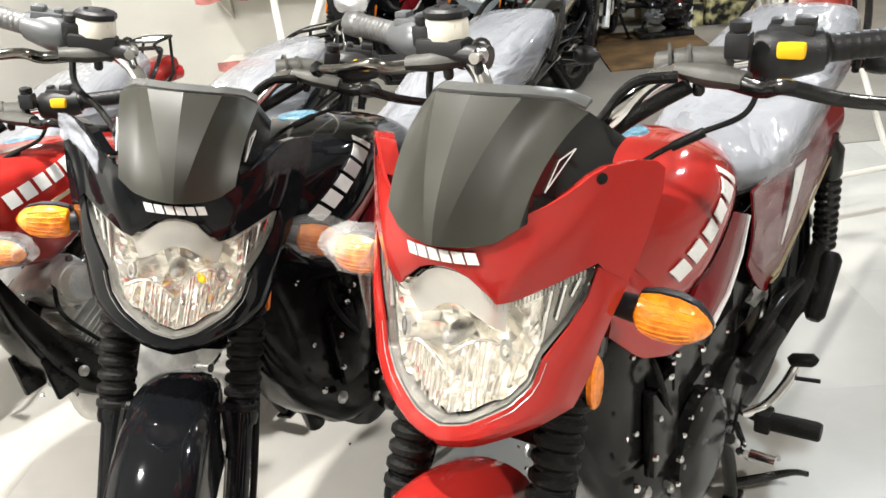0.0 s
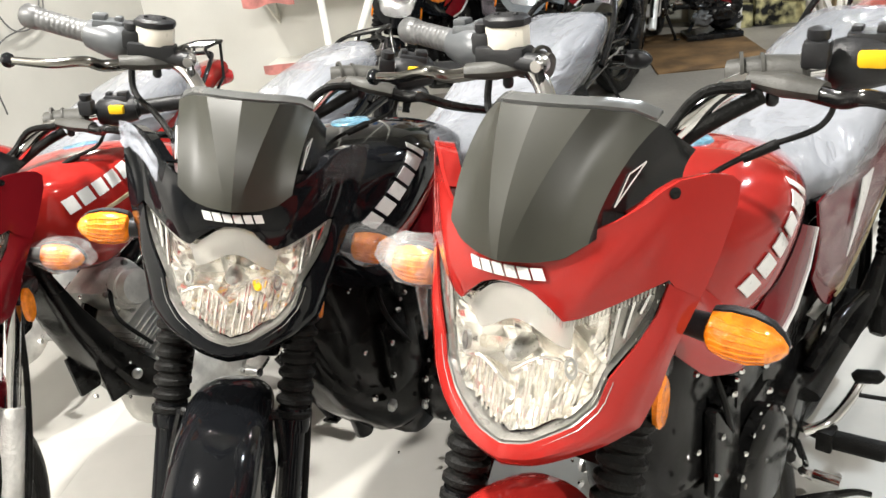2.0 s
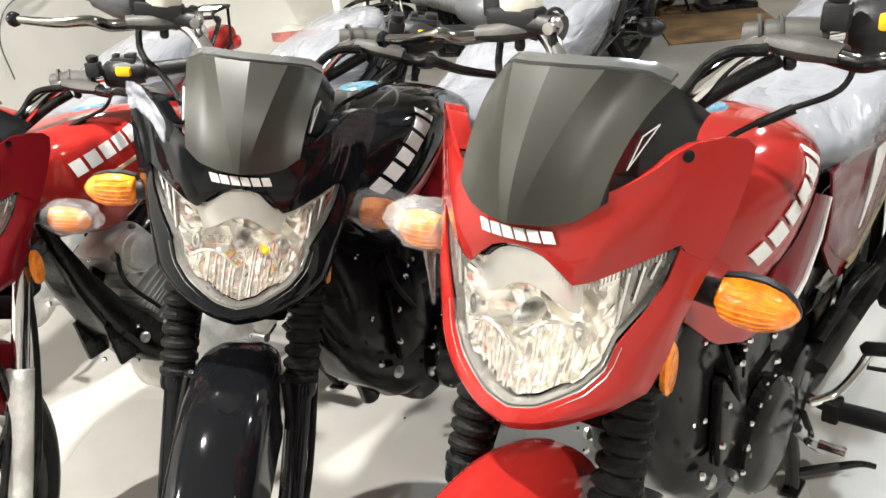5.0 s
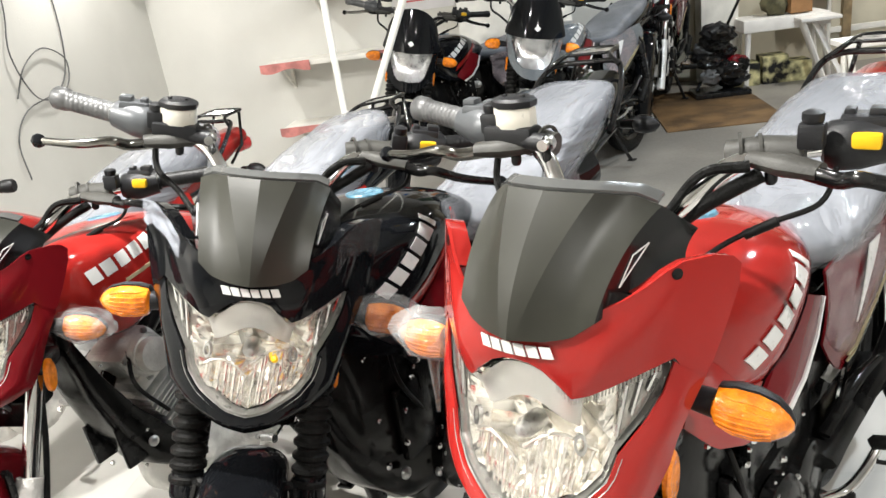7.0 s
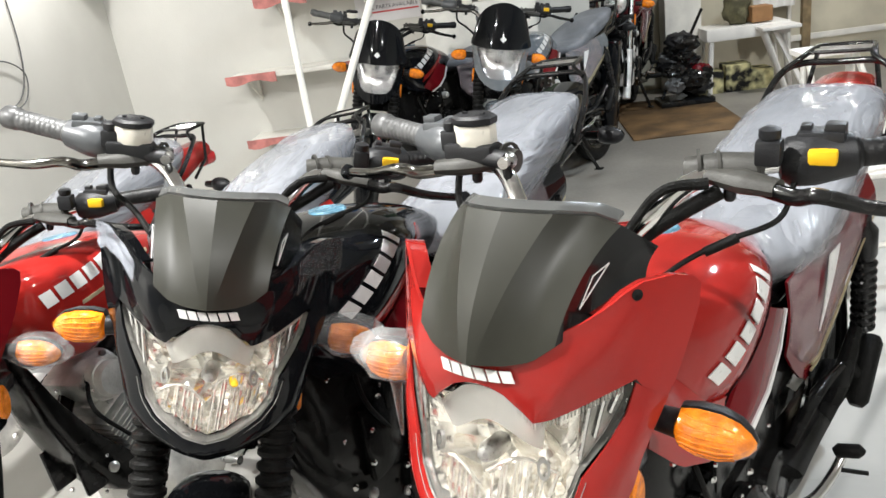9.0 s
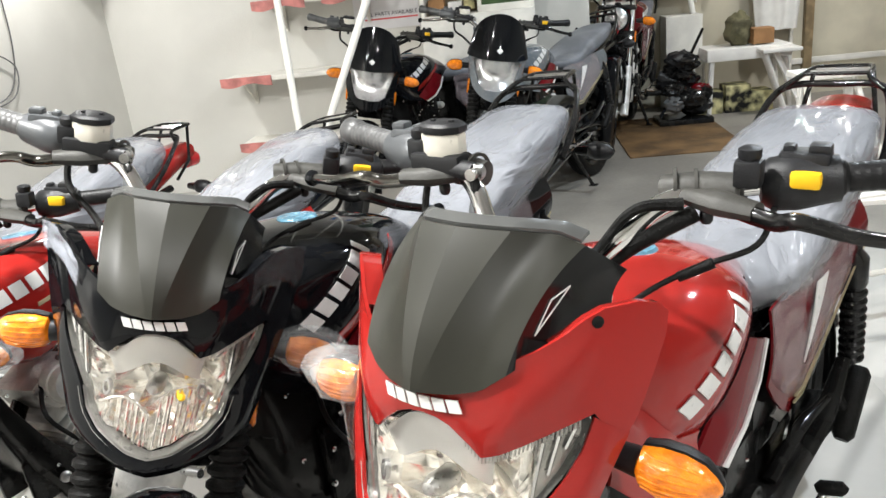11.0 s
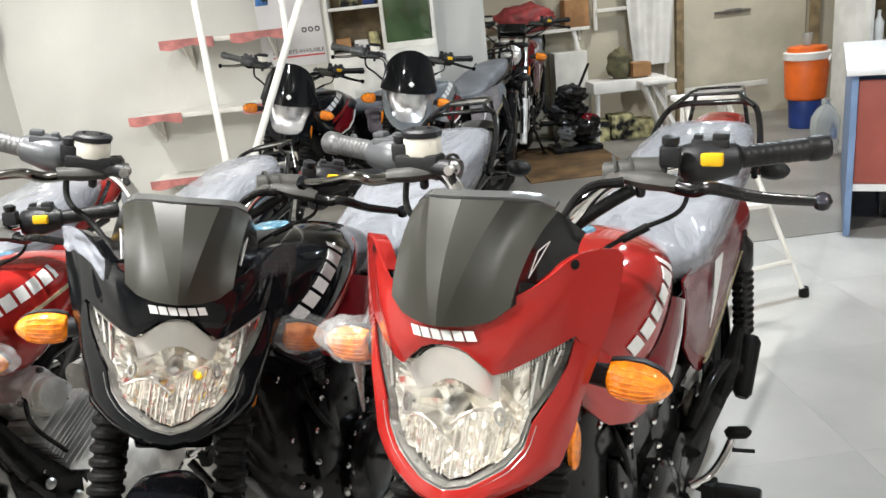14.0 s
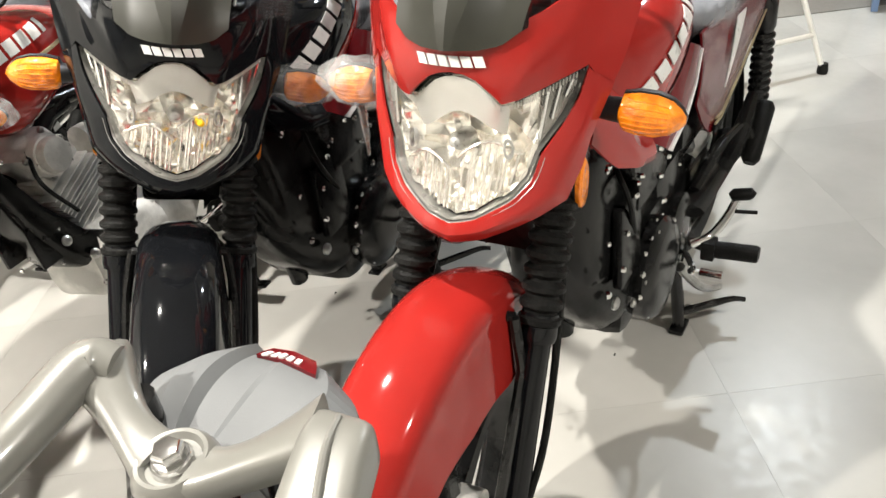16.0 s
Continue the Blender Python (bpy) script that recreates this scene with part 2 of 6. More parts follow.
def mesh_of(key, parts, mat, sharp=40):
    """One mesh from (verts, faces) pairs; the same key shares the mesh."""
    k = (key, mat.name)
    if k in CACHE:
        return CACHE[k]
    vs, fs = [], []
    for v, f in parts:
        n = len(vs)
        vs += [tuple(p) for p in v]
        fs += [tuple(i + n for i in q) for q in f]
    me = bpy.data.meshes.new(key)
    me.from_pydata(vs, [], fs)
    bm = bmesh.new()
    bm.from_mesh(me)
    bmesh.ops.recalc_face_normals(bm, faces=bm.faces)
    bm.to_mesh(me)
    bm.free()
    me.materials.append(mat)
    me.polygons.foreach_set("use_smooth", [True] * len(me.polygons))
    me.set_sharp_from_angle(angle=radians(sharp))
    me.update()
    CACHE[k] = me
    return me


def part(name, mesh, parent, m=None, label=""):
    ob = new(name, mesh)
    ob.parent = parent
    if m is not None:
        ob.matrix_basis = m
    if label:
        tagged(ob, label)
    return ob


def moved(vf, m):
    return [m @ Vector(p) for p in vf[0]], vf[1]


def mirrored(vf):
    return [(-p[0], p[1], p[2]) for p in vf[0]], [tuple(reversed(f)) for f in vf[1]]


def box(cx, cy, cz, sx, sy, sz, bevel=0.0):
    """A box with chamfered edges."""
    bm = bmesh.new()
    bmesh.ops.create_cube(bm, size=1)
    for v in bm.verts:
        v.co = Vector((v.co.x * sx, v.co.y * sy, v.co.z * sz))
    if bevel:
        bmesh.ops.bevel(bm, geom=bm.edges[:], offset=bevel, segments=2, profile=0.6, affect="EDGES")
    for v in bm.verts:
        v.co += Vector((cx, cy, cz))
    bm.verts.index_update()
    out = [v.co.copy() for v in bm.verts], [tuple(v.index for v in f.verts) for f in bm.faces]
    bm.free()
    return out


def smooth_path(pts, steps=6):
    """A Catmull-Rom curve through the points."""
    p = [Vector(q) for q in pts]
    if len(p) < 3:
        return p
    p = [2 * p[0] - p[1]] + p + [2 * p[-1] - p[-2]]
    out = []
    for i in range(1, len(p) - 2):
        a, b, c, d = p[i - 1:i + 3]
        for k in range(steps):
            t = k / steps
            out.append(0.5 * (2 * b + (c - a) * t + (2 * a - 5 * b + 4 * c - d) * t * t + (3 * b - a - 3 * c + d) * t ** 3))
    out.append(p[-2])
    return out


def tube(pts, r, n=10, smooth=0, flat=1.0):
    """A capped tube along points; r is one radius or one for each point."""
    p = smooth_path(pts, smooth) if smooth else [Vector(q) for q in pts]
    if isinstance(r, (int, float)):
        rs = [r] * len(p)
    else:
        rs = [float(np.interp(i / (len(p) - 1), np.linspace(0, 1, len(r)), r)) for i in range(len(p))]
    vs, fs = [], []
    ref = Vector((0, 0, 1))
    d0 = (p[1] - p[0]).normalized()
    if abs(d0.dot(ref)) > 0.9:
        ref = Vector((1, 0, 0))
    u = d0.cross(ref).normalized()
    for i, q in enumerate(p):
        d = (p[min(i + 1, len(p) - 1)] - p[max(i - 1, 0)]).normalized()
        u = (u - d * u.dot(d)).normalized()
        w = d.cross(u)
        for k in range(n):
            a = 2 * math.pi * k / n
            vs.append(q + rs[i] * (u * math.cos(a) + w * math.sin(a) * flat))
    for i in range(len(p) - 1):
        for k in range(n):
            j = (k + 1) % n
            fs.append((i * n + k, i * n + j, (i + 1) * n + j, (i + 1) * n + k))
    fs.append(tuple(reversed(range(n))))
    fs.append(tuple((len(p) - 1) * n + k for k in range(n)))
    return vs, fs


def lathe(profile, n=24, m=None, close=True):
    """A turned form about local z from (radius, height) pairs."""
    vs, fs = [], []
    for r, h in profile:
        for k in range(n):
            a = 2 * math.pi * k / n
            vs.append(Vector((r * math.cos(a), r * math.sin(a), h)))
    for i in range(len(profile) - 1):
        for k in range(n):
            j = (k + 1) % n
            fs.append((i * n + k, i * n + j, (i + 1) * n + j, (i + 1) * n + k))
    if close:
        fs.append(tuple(reversed(range(n))))
        fs.append(tuple((len(profile) - 1) * n + k for k in range(n)))
    if m is not None:
        vs = [m @ v for v in vs]
    return vs, fs


def ring_lathe(profile, n=32, m=None):
    """A turned closed ring: the profile is a closed loop."""
    vs, fs = [], []
    q = len(profile)
    for k in range(n):
        a = 2 * math.pi * k / n
        for r, h in profile:
            vs.append(Vector((r * math.cos(a), r * math.sin(a), h)))
    for k in range(n):
        j = (k + 1) % n
        for i in range(q):
            l = (i + 1) % q
            fs.append((k * q + i, j * q + i, j * q + l, k * q + l))
    if m is not None:
        vs = [m @ v for v in vs]
    return vs, fs


def loft(sections, n=20):
    """A body along y from rows of (y, z, half width, half height up, half height down, power)."""
    vs, fs = [], []
    for y, z, w, hu, hd, e in sections:
        for k in range(n):
            a = 2 * math.pi * k / n
            c, s = math.cos(a), math.sin(a)
            x = w * math.copysign(abs(c) ** (2 / e), c)
            h = (hu if s >= 0 else hd) * math.copysign(abs(s) ** (2 / e), s)
            vs.append(Vector((x, y, z + h)))
    m = len(sections)
    for i in range(m - 1):
        for k in range(n):
            j = (k + 1) % n
            fs.append((i * n + k, i * n + j, (i + 1) * n + j, (i + 1) * n + k))
    fs.append(tuple(reversed(range(n))))
    fs.append(tuple((m - 1) * n + k for k in range(n)))
    return vs, fs


def dense(sections, steps=4):
    """Smoothly more rows for loft()."""
    out = []
    rows = [np.array(s, float) for s in sections]
    rows = [2 * rows[0] - rows[1]] + rows + [2 * rows[-1] - rows[-2]]
    for i in range(1, len(rows) - 2):
        a, b, c, d = rows[i - 1:i + 3]
        for k in range(steps):
            t = k / steps
            q = 0.5 * (2 * b + (c - a) * t + (2 * a - 5 * b + 4 * c - d) * t * t + (3 * b - a - 3 * c + d) * t ** 3)
            q[2:5] = np.maximum(q[2:5], 0.002)
            q[5] = max(q[5], 1.2)
            out.append(q)
    out.append(rows[-2])
    return out


def sheet(grid, thick):
    """A shell of the given thickness from a grid of (place, normal)."""
    nr, nc = len(grid), len(grid[0])
    vs = [p for row in grid for p, q in row] + [p - q * thick for row in grid for p, q in row]
    o = nr * nc
    fs = []
    for i in range(nr - 1):
        for j in range(nc - 1):
            a, b, c, d = i * nc + j, i * nc + j + 1, (i + 1) * nc + j + 1, (i + 1) * nc + j
            fs += [(a, b, c, d), (o + d, o + c, o + b, o + a)]
    rim = [j for j in range(nc)] + [i * nc + nc - 1 for i in range(1, nr)] + [(nr - 1) * nc + j for j in range(nc - 2, -1, -1)] + [i * nc for i in range(nr - 2, 0, -1)]
    for a, b in zip(rim, rim[1:] + rim[:1]):
        fs.append((b, a, o + a, o + b))
    return vs, fs


def across(p, axis="x"):
    """The pose that turns a lathe's axis from z to the given axis, at p."""
    turn = {"x": (0, 90, 0), "y": (-90, 0, 0), "z": (0, 0, 0)}[axis]
    return pose(*p, *turn)
# COOL is added to turn the floor at the right bluish.
WARM, COOL = (1.0, 0.965, 0.90), (0.86, 0.945, 1.0)
# All bulbs are out of view; the last two are added as fill.
LAMPS = [((-2.3, 4.3, 2.35), 20, WARM), ((2.0, 3.3, 2.95), 58, COOL), ((-2.0, 0.1, 2.95), 118, WARM), ((-0.72, 1.2, 2.95), 78, WARM), ((1.5, -0.6, 2.95), 62, WARM), ((2.7, 5.9, 2.95), 33, WARM)]
for place, watts, tint in LAMPS:
    area_lamp("bulb_light", (place[0], place[1], place[2] - 0.13), (place[0], place[1], 0), 0.10, 0.10, watts, tint)



# ---- motorcycle ----
# local frame: y forward, x to the bike's right, z up; rear axle at y = 0, front axle at y = 1.29
RAKE = radians(25.5)
STEER_DIR = Vector((0, -math.sin(RAKE), math.cos(RAKE)))
STEER_AT = Vector((0, 0.96, 0.90))
TILT_S, TILT_C = math.sin(radians(12)), math.cos(radians(12))


def steer_matrix(deg):
    """Turn about the steering head; positive turns to the bike's left."""
    return Matrix.Translation(STEER_AT) @ Matrix.Rotation(radians(deg), 4, STEER_DIR) @ Matrix.Translation(-STEER_AT)


CURVE = 4.4


def face(s, v, off=0.0):
    """A point of the front mask: s across, v up along its slope, off forward of it, with its normal."""
    n = Vector((2 * CURVE * s, 1.0, 0.21)).normalized()
    p = Vector((s * 1.035, 1.167 - CURVE * s * s - v * TILT_S, 0.939 + v * TILT_C))
    return p + n * off, n


def lens_top(s):
    return float(np.interp(abs(s), [0, 0.015, 0.028, 0.045, 0.055, 0.07, 0.133], [-0.017, -0.019, -0.025, -0.041, -0.053, -0.050, -0.024]))


def lens_bot(s):
    return float(np.interp(abs(s), [0, 0.03, 0.07, 0.088, 0.095, 0.116, 0.127, 0.133], [-0.197, -0.190, -0.167, -0.146, -0.116, -0.082, -0.056, -0.028]))


def screen_bot(s):
    return float(np.interp(abs(s), [0, 0.03, 0.052, 0.070, 0.09, 0.109, 0.122], [0.012, 0.012, 0.016, 0.030, 0.045, 0.061, 0.082]))


def screen_top(s):
    return float(np.interp(abs(s), [0, 0.04, 0.073, 0.10, 0.122], [0.173, 0.171, 0.163, 0.146, 0.127]))


def cowl_top(s):
    return float(np.interp(abs(s), [0, 0.05, 0.065, 0.09, 0.109, 0.122, 0.134, 0.155, 0.168, 0.174], [0.022, 0.031, 0.037, 0.047, 0.059, 0.071, 0.078, 0.078, 0.072, 0.062]))


def patch(bot, top, s0, s1, ns, nv, off, thick):
    g = []
    for i in range(ns + 1):
        s = s0 + (s1 - s0) * i / ns
        b, t = bot(s), top(s)
        g.append([face(s, b + (t - b) * j / nv, off(s, (j / nv)) if callable(off) else off) for j in range(nv + 1)])
    return sheet(g, thick)


OUTLINE = [(s, lens_bot(s)) for s in np.linspace(-0.0945, 0.0945, 41)]


def band(k0, k1, off0, off1, thick):
    """A strip that follows the lower edge of the lamp between two scales of its outline."""
    g = []
    for s, v in OUTLINE:
        row = []
        for j in range(4):
            k = k0 + (k1 - k0) * j / 3
            row.append(face(s * k, -0.06 + (v + 0.06) * k, off0 + (off1 - off0) * j / 3))
        g.append(row)
    return sheet(g, thick)


def cheek():
    """The painted side of the mask, round the lamp from the ear down to the chin, with its edge turned back."""
    inner = [(0.132, 0.073), (0.134, 0.03), (0.134, -0.01), (0.1335, -0.026), (0.1275, -0.0565), (0.1165, -0.0825), (0.096, -0.117), (0.089, -0.148), (0.071, -0.1695), (0.03, -0.192), (0.0, -0.199)]
    outer = [(0.174, 0.056), (0.170, 0.02), (0.164, -0.02), (0.157, -0.05), (0.149, -0.085), (0.143, -0.115), (0.138, -0.145), (0.126, -0.184), (0.098, -0.199), (0.04, -0.219), (0.0, -0.226)]
    g = []
    for i in range(41):
        u = 3 + i / 40 * 7
        si, vi = (float(np.interp(u, range(11), [q[k] for q in inner])) for k in (0, 1))
        so, vo = (float(np.interp(u, range(11), [q[k] for q in outer])) for k in (0, 1))
        row = []
        for j in range(7):
            t = j / 6
            bulge = float(np.interp(t, [0, 0.45, 0.6, 1], [0.001, 0.006, 0.005, -0.006])) * min(1, max(0, u - 3) / 2)
            row.append(face(si + (so - si) * t, vi + (vo - vi) * t, bulge + 0.002))
        p, n = row[-1]
        for j in (1, 2, 3):
            row.append((p + Vector((-0.006 * j * (so / 0.15), -0.011 * j, 0.002 * j)), Vector((0.9, 0.3, -0.2))))
        g.append(row)
    return sheet(g, 0.003)


def cowl_return():
    """The ear's upper edge, folded back."""
    g = []
    for s in np.linspace(0.100, 0.1735, 14):
        p, n = face(s, cowl_top(s), 0.003)
        g.append([(p + Vector((-0.014 * j / 3, -0.020 * j / 3, -0.008 * j / 3)), Vector((-0.3, 0.1, 1)).normalized()) for j in range(4)])
    return sheet(g, 0.003)


def screen_off(s, t):
    """Facets of the fly screen: a roof-like ridge along the middle, hollow panels beside it and an outer ridge."""
    a = abs(s)
    r1, r2 = 0.006 + 0.032 * t, 0.070 + 0.025 * t
    inner = 0.022 - CURVE * r1 * r1
    outer = 0.013 - 0.028 * t - CURVE * r2 * r2
    rm = 0.55 * r1 + 0.45 * r2
    plan = [inner + 0.34 * r1, inner, inner + 0.45 * (outer - inner) - 0.0035 * t, outer]
    p = float(np.interp(a, [0, r1, rm, r2], plan))
    return (p + CURVE * a * a) / math.sqrt(1 + (2 * CURVE * a) ** 2)


def raked(p, t):
    """Leans the screen back towards the rider as it rises."""
    k = t ** 1.6
    return Vector((p.x * (1 + 0.10 * k), p.y - 0.068 * k, p.z - 0.0317 * k))


def flank_point(side, f, t):
    """The side of the fly screen, folded back from its outer ridge."""
    r2 = 0.070 + 0.025 * t
    b, u = screen_bot(r2), screen_top(r2)
    p, n = face(side * r2, b + (u - b) * t, screen_off(r2, t))
    q = Vector((side * (0.120 - 0.014 * t), 1.000 + 0.018 * t, 0.978 + 0.056 * t))
    return raked(p.lerp(q, f), t), Vector((side, 0.35, 0.1)).normalized()


def screen_mesh():
    g = []
    for side in (-1, 1):
        rows = []
        for k in range(19):
            col = []
            for j in range(15):
                t = j / 14
                r1, r2 = 0.006 + 0.032 * t, 0.070 + 0.025 * t
                s = side * (r1 * k / 6 if k <= 6 else r1 + (r2 - r1) * (k - 6) / 12)
                b, u = screen_bot(s), screen_top(s)
                p, n = face(s, b + (u - b) * t, screen_off(s, t))
                col.append((raked(p, t), n))
            rows.append(col)
        g.append(rows)
    return sheet(g[0][::-1] + g[1][1:], 0.004)


def screen_flank(side):
    return sheet([[flank_point(side, k / 5, j / 14) for j in range(15)] for k in range(6)], 0.004)


def screen_mark(side):
    """A thin pale triangle on the screen's flank."""
    pts = [flank_point(side, f, t)[0] + Vector((side * 0.001, 0.001, 0)) for f, t in ((0.28, 0.60), (0.14, 0.48), (0.16, 0.20), (0.28, 0.60))]
    return [tube([a, b], 0.0008, 6) for a, b in zip(pts, pts[1:])]


def screen_lip():
    g = []
    for s in np.linspace(-0.092, 0.092, 31):
        p, n = face(s, screen_top(s), screen_off(s, 1) - 0.002)
        p = raked(p, 1)
        g.append([(p + Vector((0, -0.020 * j / 3, 0.004 + 0.003 * math.sin(math.pi * j / 6))), Vector((0, 0.2, 1))) for j in range(4)])
    return sheet(g, 0.004)


def bowl_depth(s, v):
    q = (s / 0.088) ** 2 + ((v + 0.105) / 0.090) ** 2
    return -0.012 - 0.055 * max(0.0, 1 - q) ** 0.6


def reflector():
    g = []
    for i in range(37):
        s = -0.130 + 0.260 * i / 36
        b, t = lens_bot(s) + 0.004, lens_top(s) - 0.004
        if t < b + 0.002:
            t = b + 0.002
        row = []
        for j in range(17):
            v = b + (t - b) * j / 16
            p, n = face(s, v, bowl_depth(s, v))
            row.append((p, n))
        g.append(row)
    return sheet(g, 0.003)


def flutes():
    """Two fields of oblique fine ribs in the lower half of the lamp, each under an arched border."""
    out = []
    for side in (1, -1):
        arch = lambda q: -0.128 - 0.010 * side + 0.020 * math.sin(math.pi * min(1.0, max(0.0, (q - 0.004) / 0.076)))
        for i in range(9):
            q = 0.008 + 0.0082 * i + 0.0016 * math.sin(i * 2.7 + side)
            b = lens_bot(q) + 0.007
            t = arch(q) - 0.002
            if t - b < 0.006:
                continue
            lean = 0.010 if side < 0 else 0.006
            pts = [face(side * q - lean * (k / 3 - 0.5), b + (t - b) * k / 3, -0.018)[0] for k in range(4)]
            out.append(tube(pts, 0.0014 + 0.0012 * (i % 3) / 2, 6))
        edge = [face(side * q, arch(q), -0.016)[0] for q in np.linspace(0.003, 0.082, 12)]
        out.append(tube(edge, 0.0022, 6))
    return out


def lamp_teeth():
    """A fine comb along the lamp's upper edge."""
    out = []
    for side in (1, -1):
        for q in np.linspace(0.040, 0.126, 30):
            a, n = face(side * q, lens_top(q) - 0.002, -0.0045)
            b, n = face(side * q, lens_top(q) - 0.0085, -0.0055)
            out.append(tube([a, b], 0.0009, 5))
    return out


def lamp_hood():
    bot = lambda s: -0.080 + 0.016 * math.cos(s * 40)
    top = lambda s: lens_top(s) - 0.003
    return patch(bot, top, -0.066, 0.066, 20, 8, lambda s, t: -0.008 - 0.018 * (1 - t), 0.003)


def wing_slats(side):
    out = []
    for k in range(3):
        s = 0.096 + 0.011 * k
        b = lens_bot(s) + 0.014 + 0.004 * k
        t = lens_top(s) - 0.006
        out.append(tube([face(side * s, b, -0.008)[0], face(side * (s + 0.006), t, -0.008)[0]], 0.0026, 6))
    return out


TANK = [(0.965, 0.84, 0.05, 0.04, 0.05, 2.3), (0.91, 0.85, 0.128, 0.060, 0.150, 2.4), (0.86, 0.856, 0.158, 0.062, 0.172, 2.4), (0.77, 0.856, 0.172, 0.068, 0.196, 2.4),
        (0.66, 0.848, 0.160, 0.068, 0.150, 2.2), (0.55, 0.825, 0.114, 0.062, 0.10, 2.1), (0.46, 0.800, 0.085, 0.050, 0.07, 2.2), (0.40, 0.785, 0.055, 0.030, 0.045, 2.2)]


TANK_ROWS = dense(TANK, 5)[::-1]


def tank_x(y, z):
    """Half width of the tank at a place along and up it."""
    ys = [r[0] for r in TANK_ROWS]
    zc, w, hu, hd, e = (float(np.interp(y, ys, [r[k] for r in TANK_ROWS])) for k in range(1, 6))
    h = hu if z >= zc else hd
    q = min(1, abs(z - zc) / h)
    return w * max(0.0, 1 - q ** e) ** (1 / e)


def tank_bars(side, y0, z0, y1, z1, tall, up):
    """Raised slanted blocks in a row along the tank's flank, of uneven width, with open gaps."""
    out = []
    d = Vector((0, y1 - y0, z1 - z0))
    rise = Vector((0, *up)).normalized() * tall
    at = 0.0
    for w in (0.165, 0.18, 0.17, 0.18, 0.18, 0.075):
        a, b = Vector((0, y0, z0)) + d * at, Vector((0, y0, z0)) + d * (at + w * 0.80)
        at += w * 1.05
        g = []
        for i in range(4):
            row = []
            for j in range(6):
                p = a.lerp(b, i / 3) + rise * (j / 5 - 0.5)
                p.x = side * (tank_x(p.y, p.z) + 0.0035)
                row.append((p, Vector((side, 0.4, 0.3)).normalized()))
            g.append(row)
        out.append(sheet(g, 0.002))
    return out


def mask_bars(count, half, v, tall, off):
    out = []
    w = 2 * half / count
    for k in range(count):
        s0 = -half + w * (k + 0.08)
        g = []
        for i in range(2):
            g.append([face(s0 + w * 0.82 * i + 0.002 * (j - 1), v + tall * (j / 2 - 0.5), off) for j in range(3)])
        out.append(sheet(g, 0.002))
    return out


def gaiter(side):
    base = Vector((side * 0.098, 1.29, 0.30))
    prof = []
    n = 11
    for k in range(n):
        h = 0.30 + 0.25 * k / n
        prof += [(0.023, h), (0.030, h + 0.006), (0.030, h + 0.013), (0.023, h + 0.019)]
    m = Matrix.Translation(base) @ STEER_DIR.to_track_quat("Z", "Y").to_matrix().to_4x4()
    return lathe(prof, 18, m)


def fork_run(side, a, b, r, n=16):
    base = Vector((side * 0.098, 1.29, 0.30))
    return tube([base + STEER_DIR * a, base + STEER_DIR * b], r, n)


def fender(a0, a1, radius, half, drop, cy=1.29, cz=0.30):
    """A mudguard bent round the wheel, with a crease along its middle and turned-down sides."""
    g = []
    for i in range(33):
        a = radians(a0 + (a1 - a0) * i / 32)
        end = min(1.0, min(i, 32 - i) / 6 + 0.68)
        row = []
        for j in range(-7, 8):
            t = j / 7
            x = half * (0.64 + 0.36 * i / 32) * end * math.sin(t * 1.35) / math.sin(1.35)
            r = radius - drop * abs(t) ** 3 + 0.006 * (1 - min(1, abs(t) * 4))
            n = Vector((t * 0.8, math.cos(a), math.sin(a))).normalized()
            row.append((Vector((x, cy + r * math.cos(a), cz + r * math.sin(a))), n))
        g.append(row)
    return sheet(g, 0.0035)


def front_guard():
    """The front mudguard: a crowned top between two creases, and side plates that are deepest by the fork."""
    g = []
    for i in range(41):
        deg = -34 + 159 * i / 40
        a = radians(deg)
        half = float(np.interp(deg, [-34, -10, 30, 70, 105, 125], [0.040, 0.052, 0.062, 0.070, 0.074, 0.070]))
        side = float(np.interp(deg, [-34, 20, 40, 62, 78, 112, 125], [0.018, 0.034, 0.046, 0.072, 0.100, 0.105, 0.075]))
        top = 0.350 + 0.008 * math.sin(math.pi * i / 40)
        row = []
        for j in range(-10, 11):
            t = abs(j) / 10
            x = math.copysign(half, j) * (0.88 * math.sin(min(1.0, t / 0.6) * math.pi / 2) + 0.18 * max(0.0, t - 0.6) / 0.4)
            r = top + 0.008 - 0.036 * (1 - math.cos(min(1.0, t / 0.6) * math.pi / 2)) ** 1.15 - side * max(0.0, t - 0.6) / 0.4
            n = Vector((math.copysign(min(1.0, max(0.0, t * 1.6 - 0.2)), j), math.cos(a), math.sin(a))).normalized()
            row.append((Vector((x, 1.29 + r * math.cos(a), 0.30 + r * math.sin(a))), n))
        g.append(row)
    return sheet(g, 0.0035)


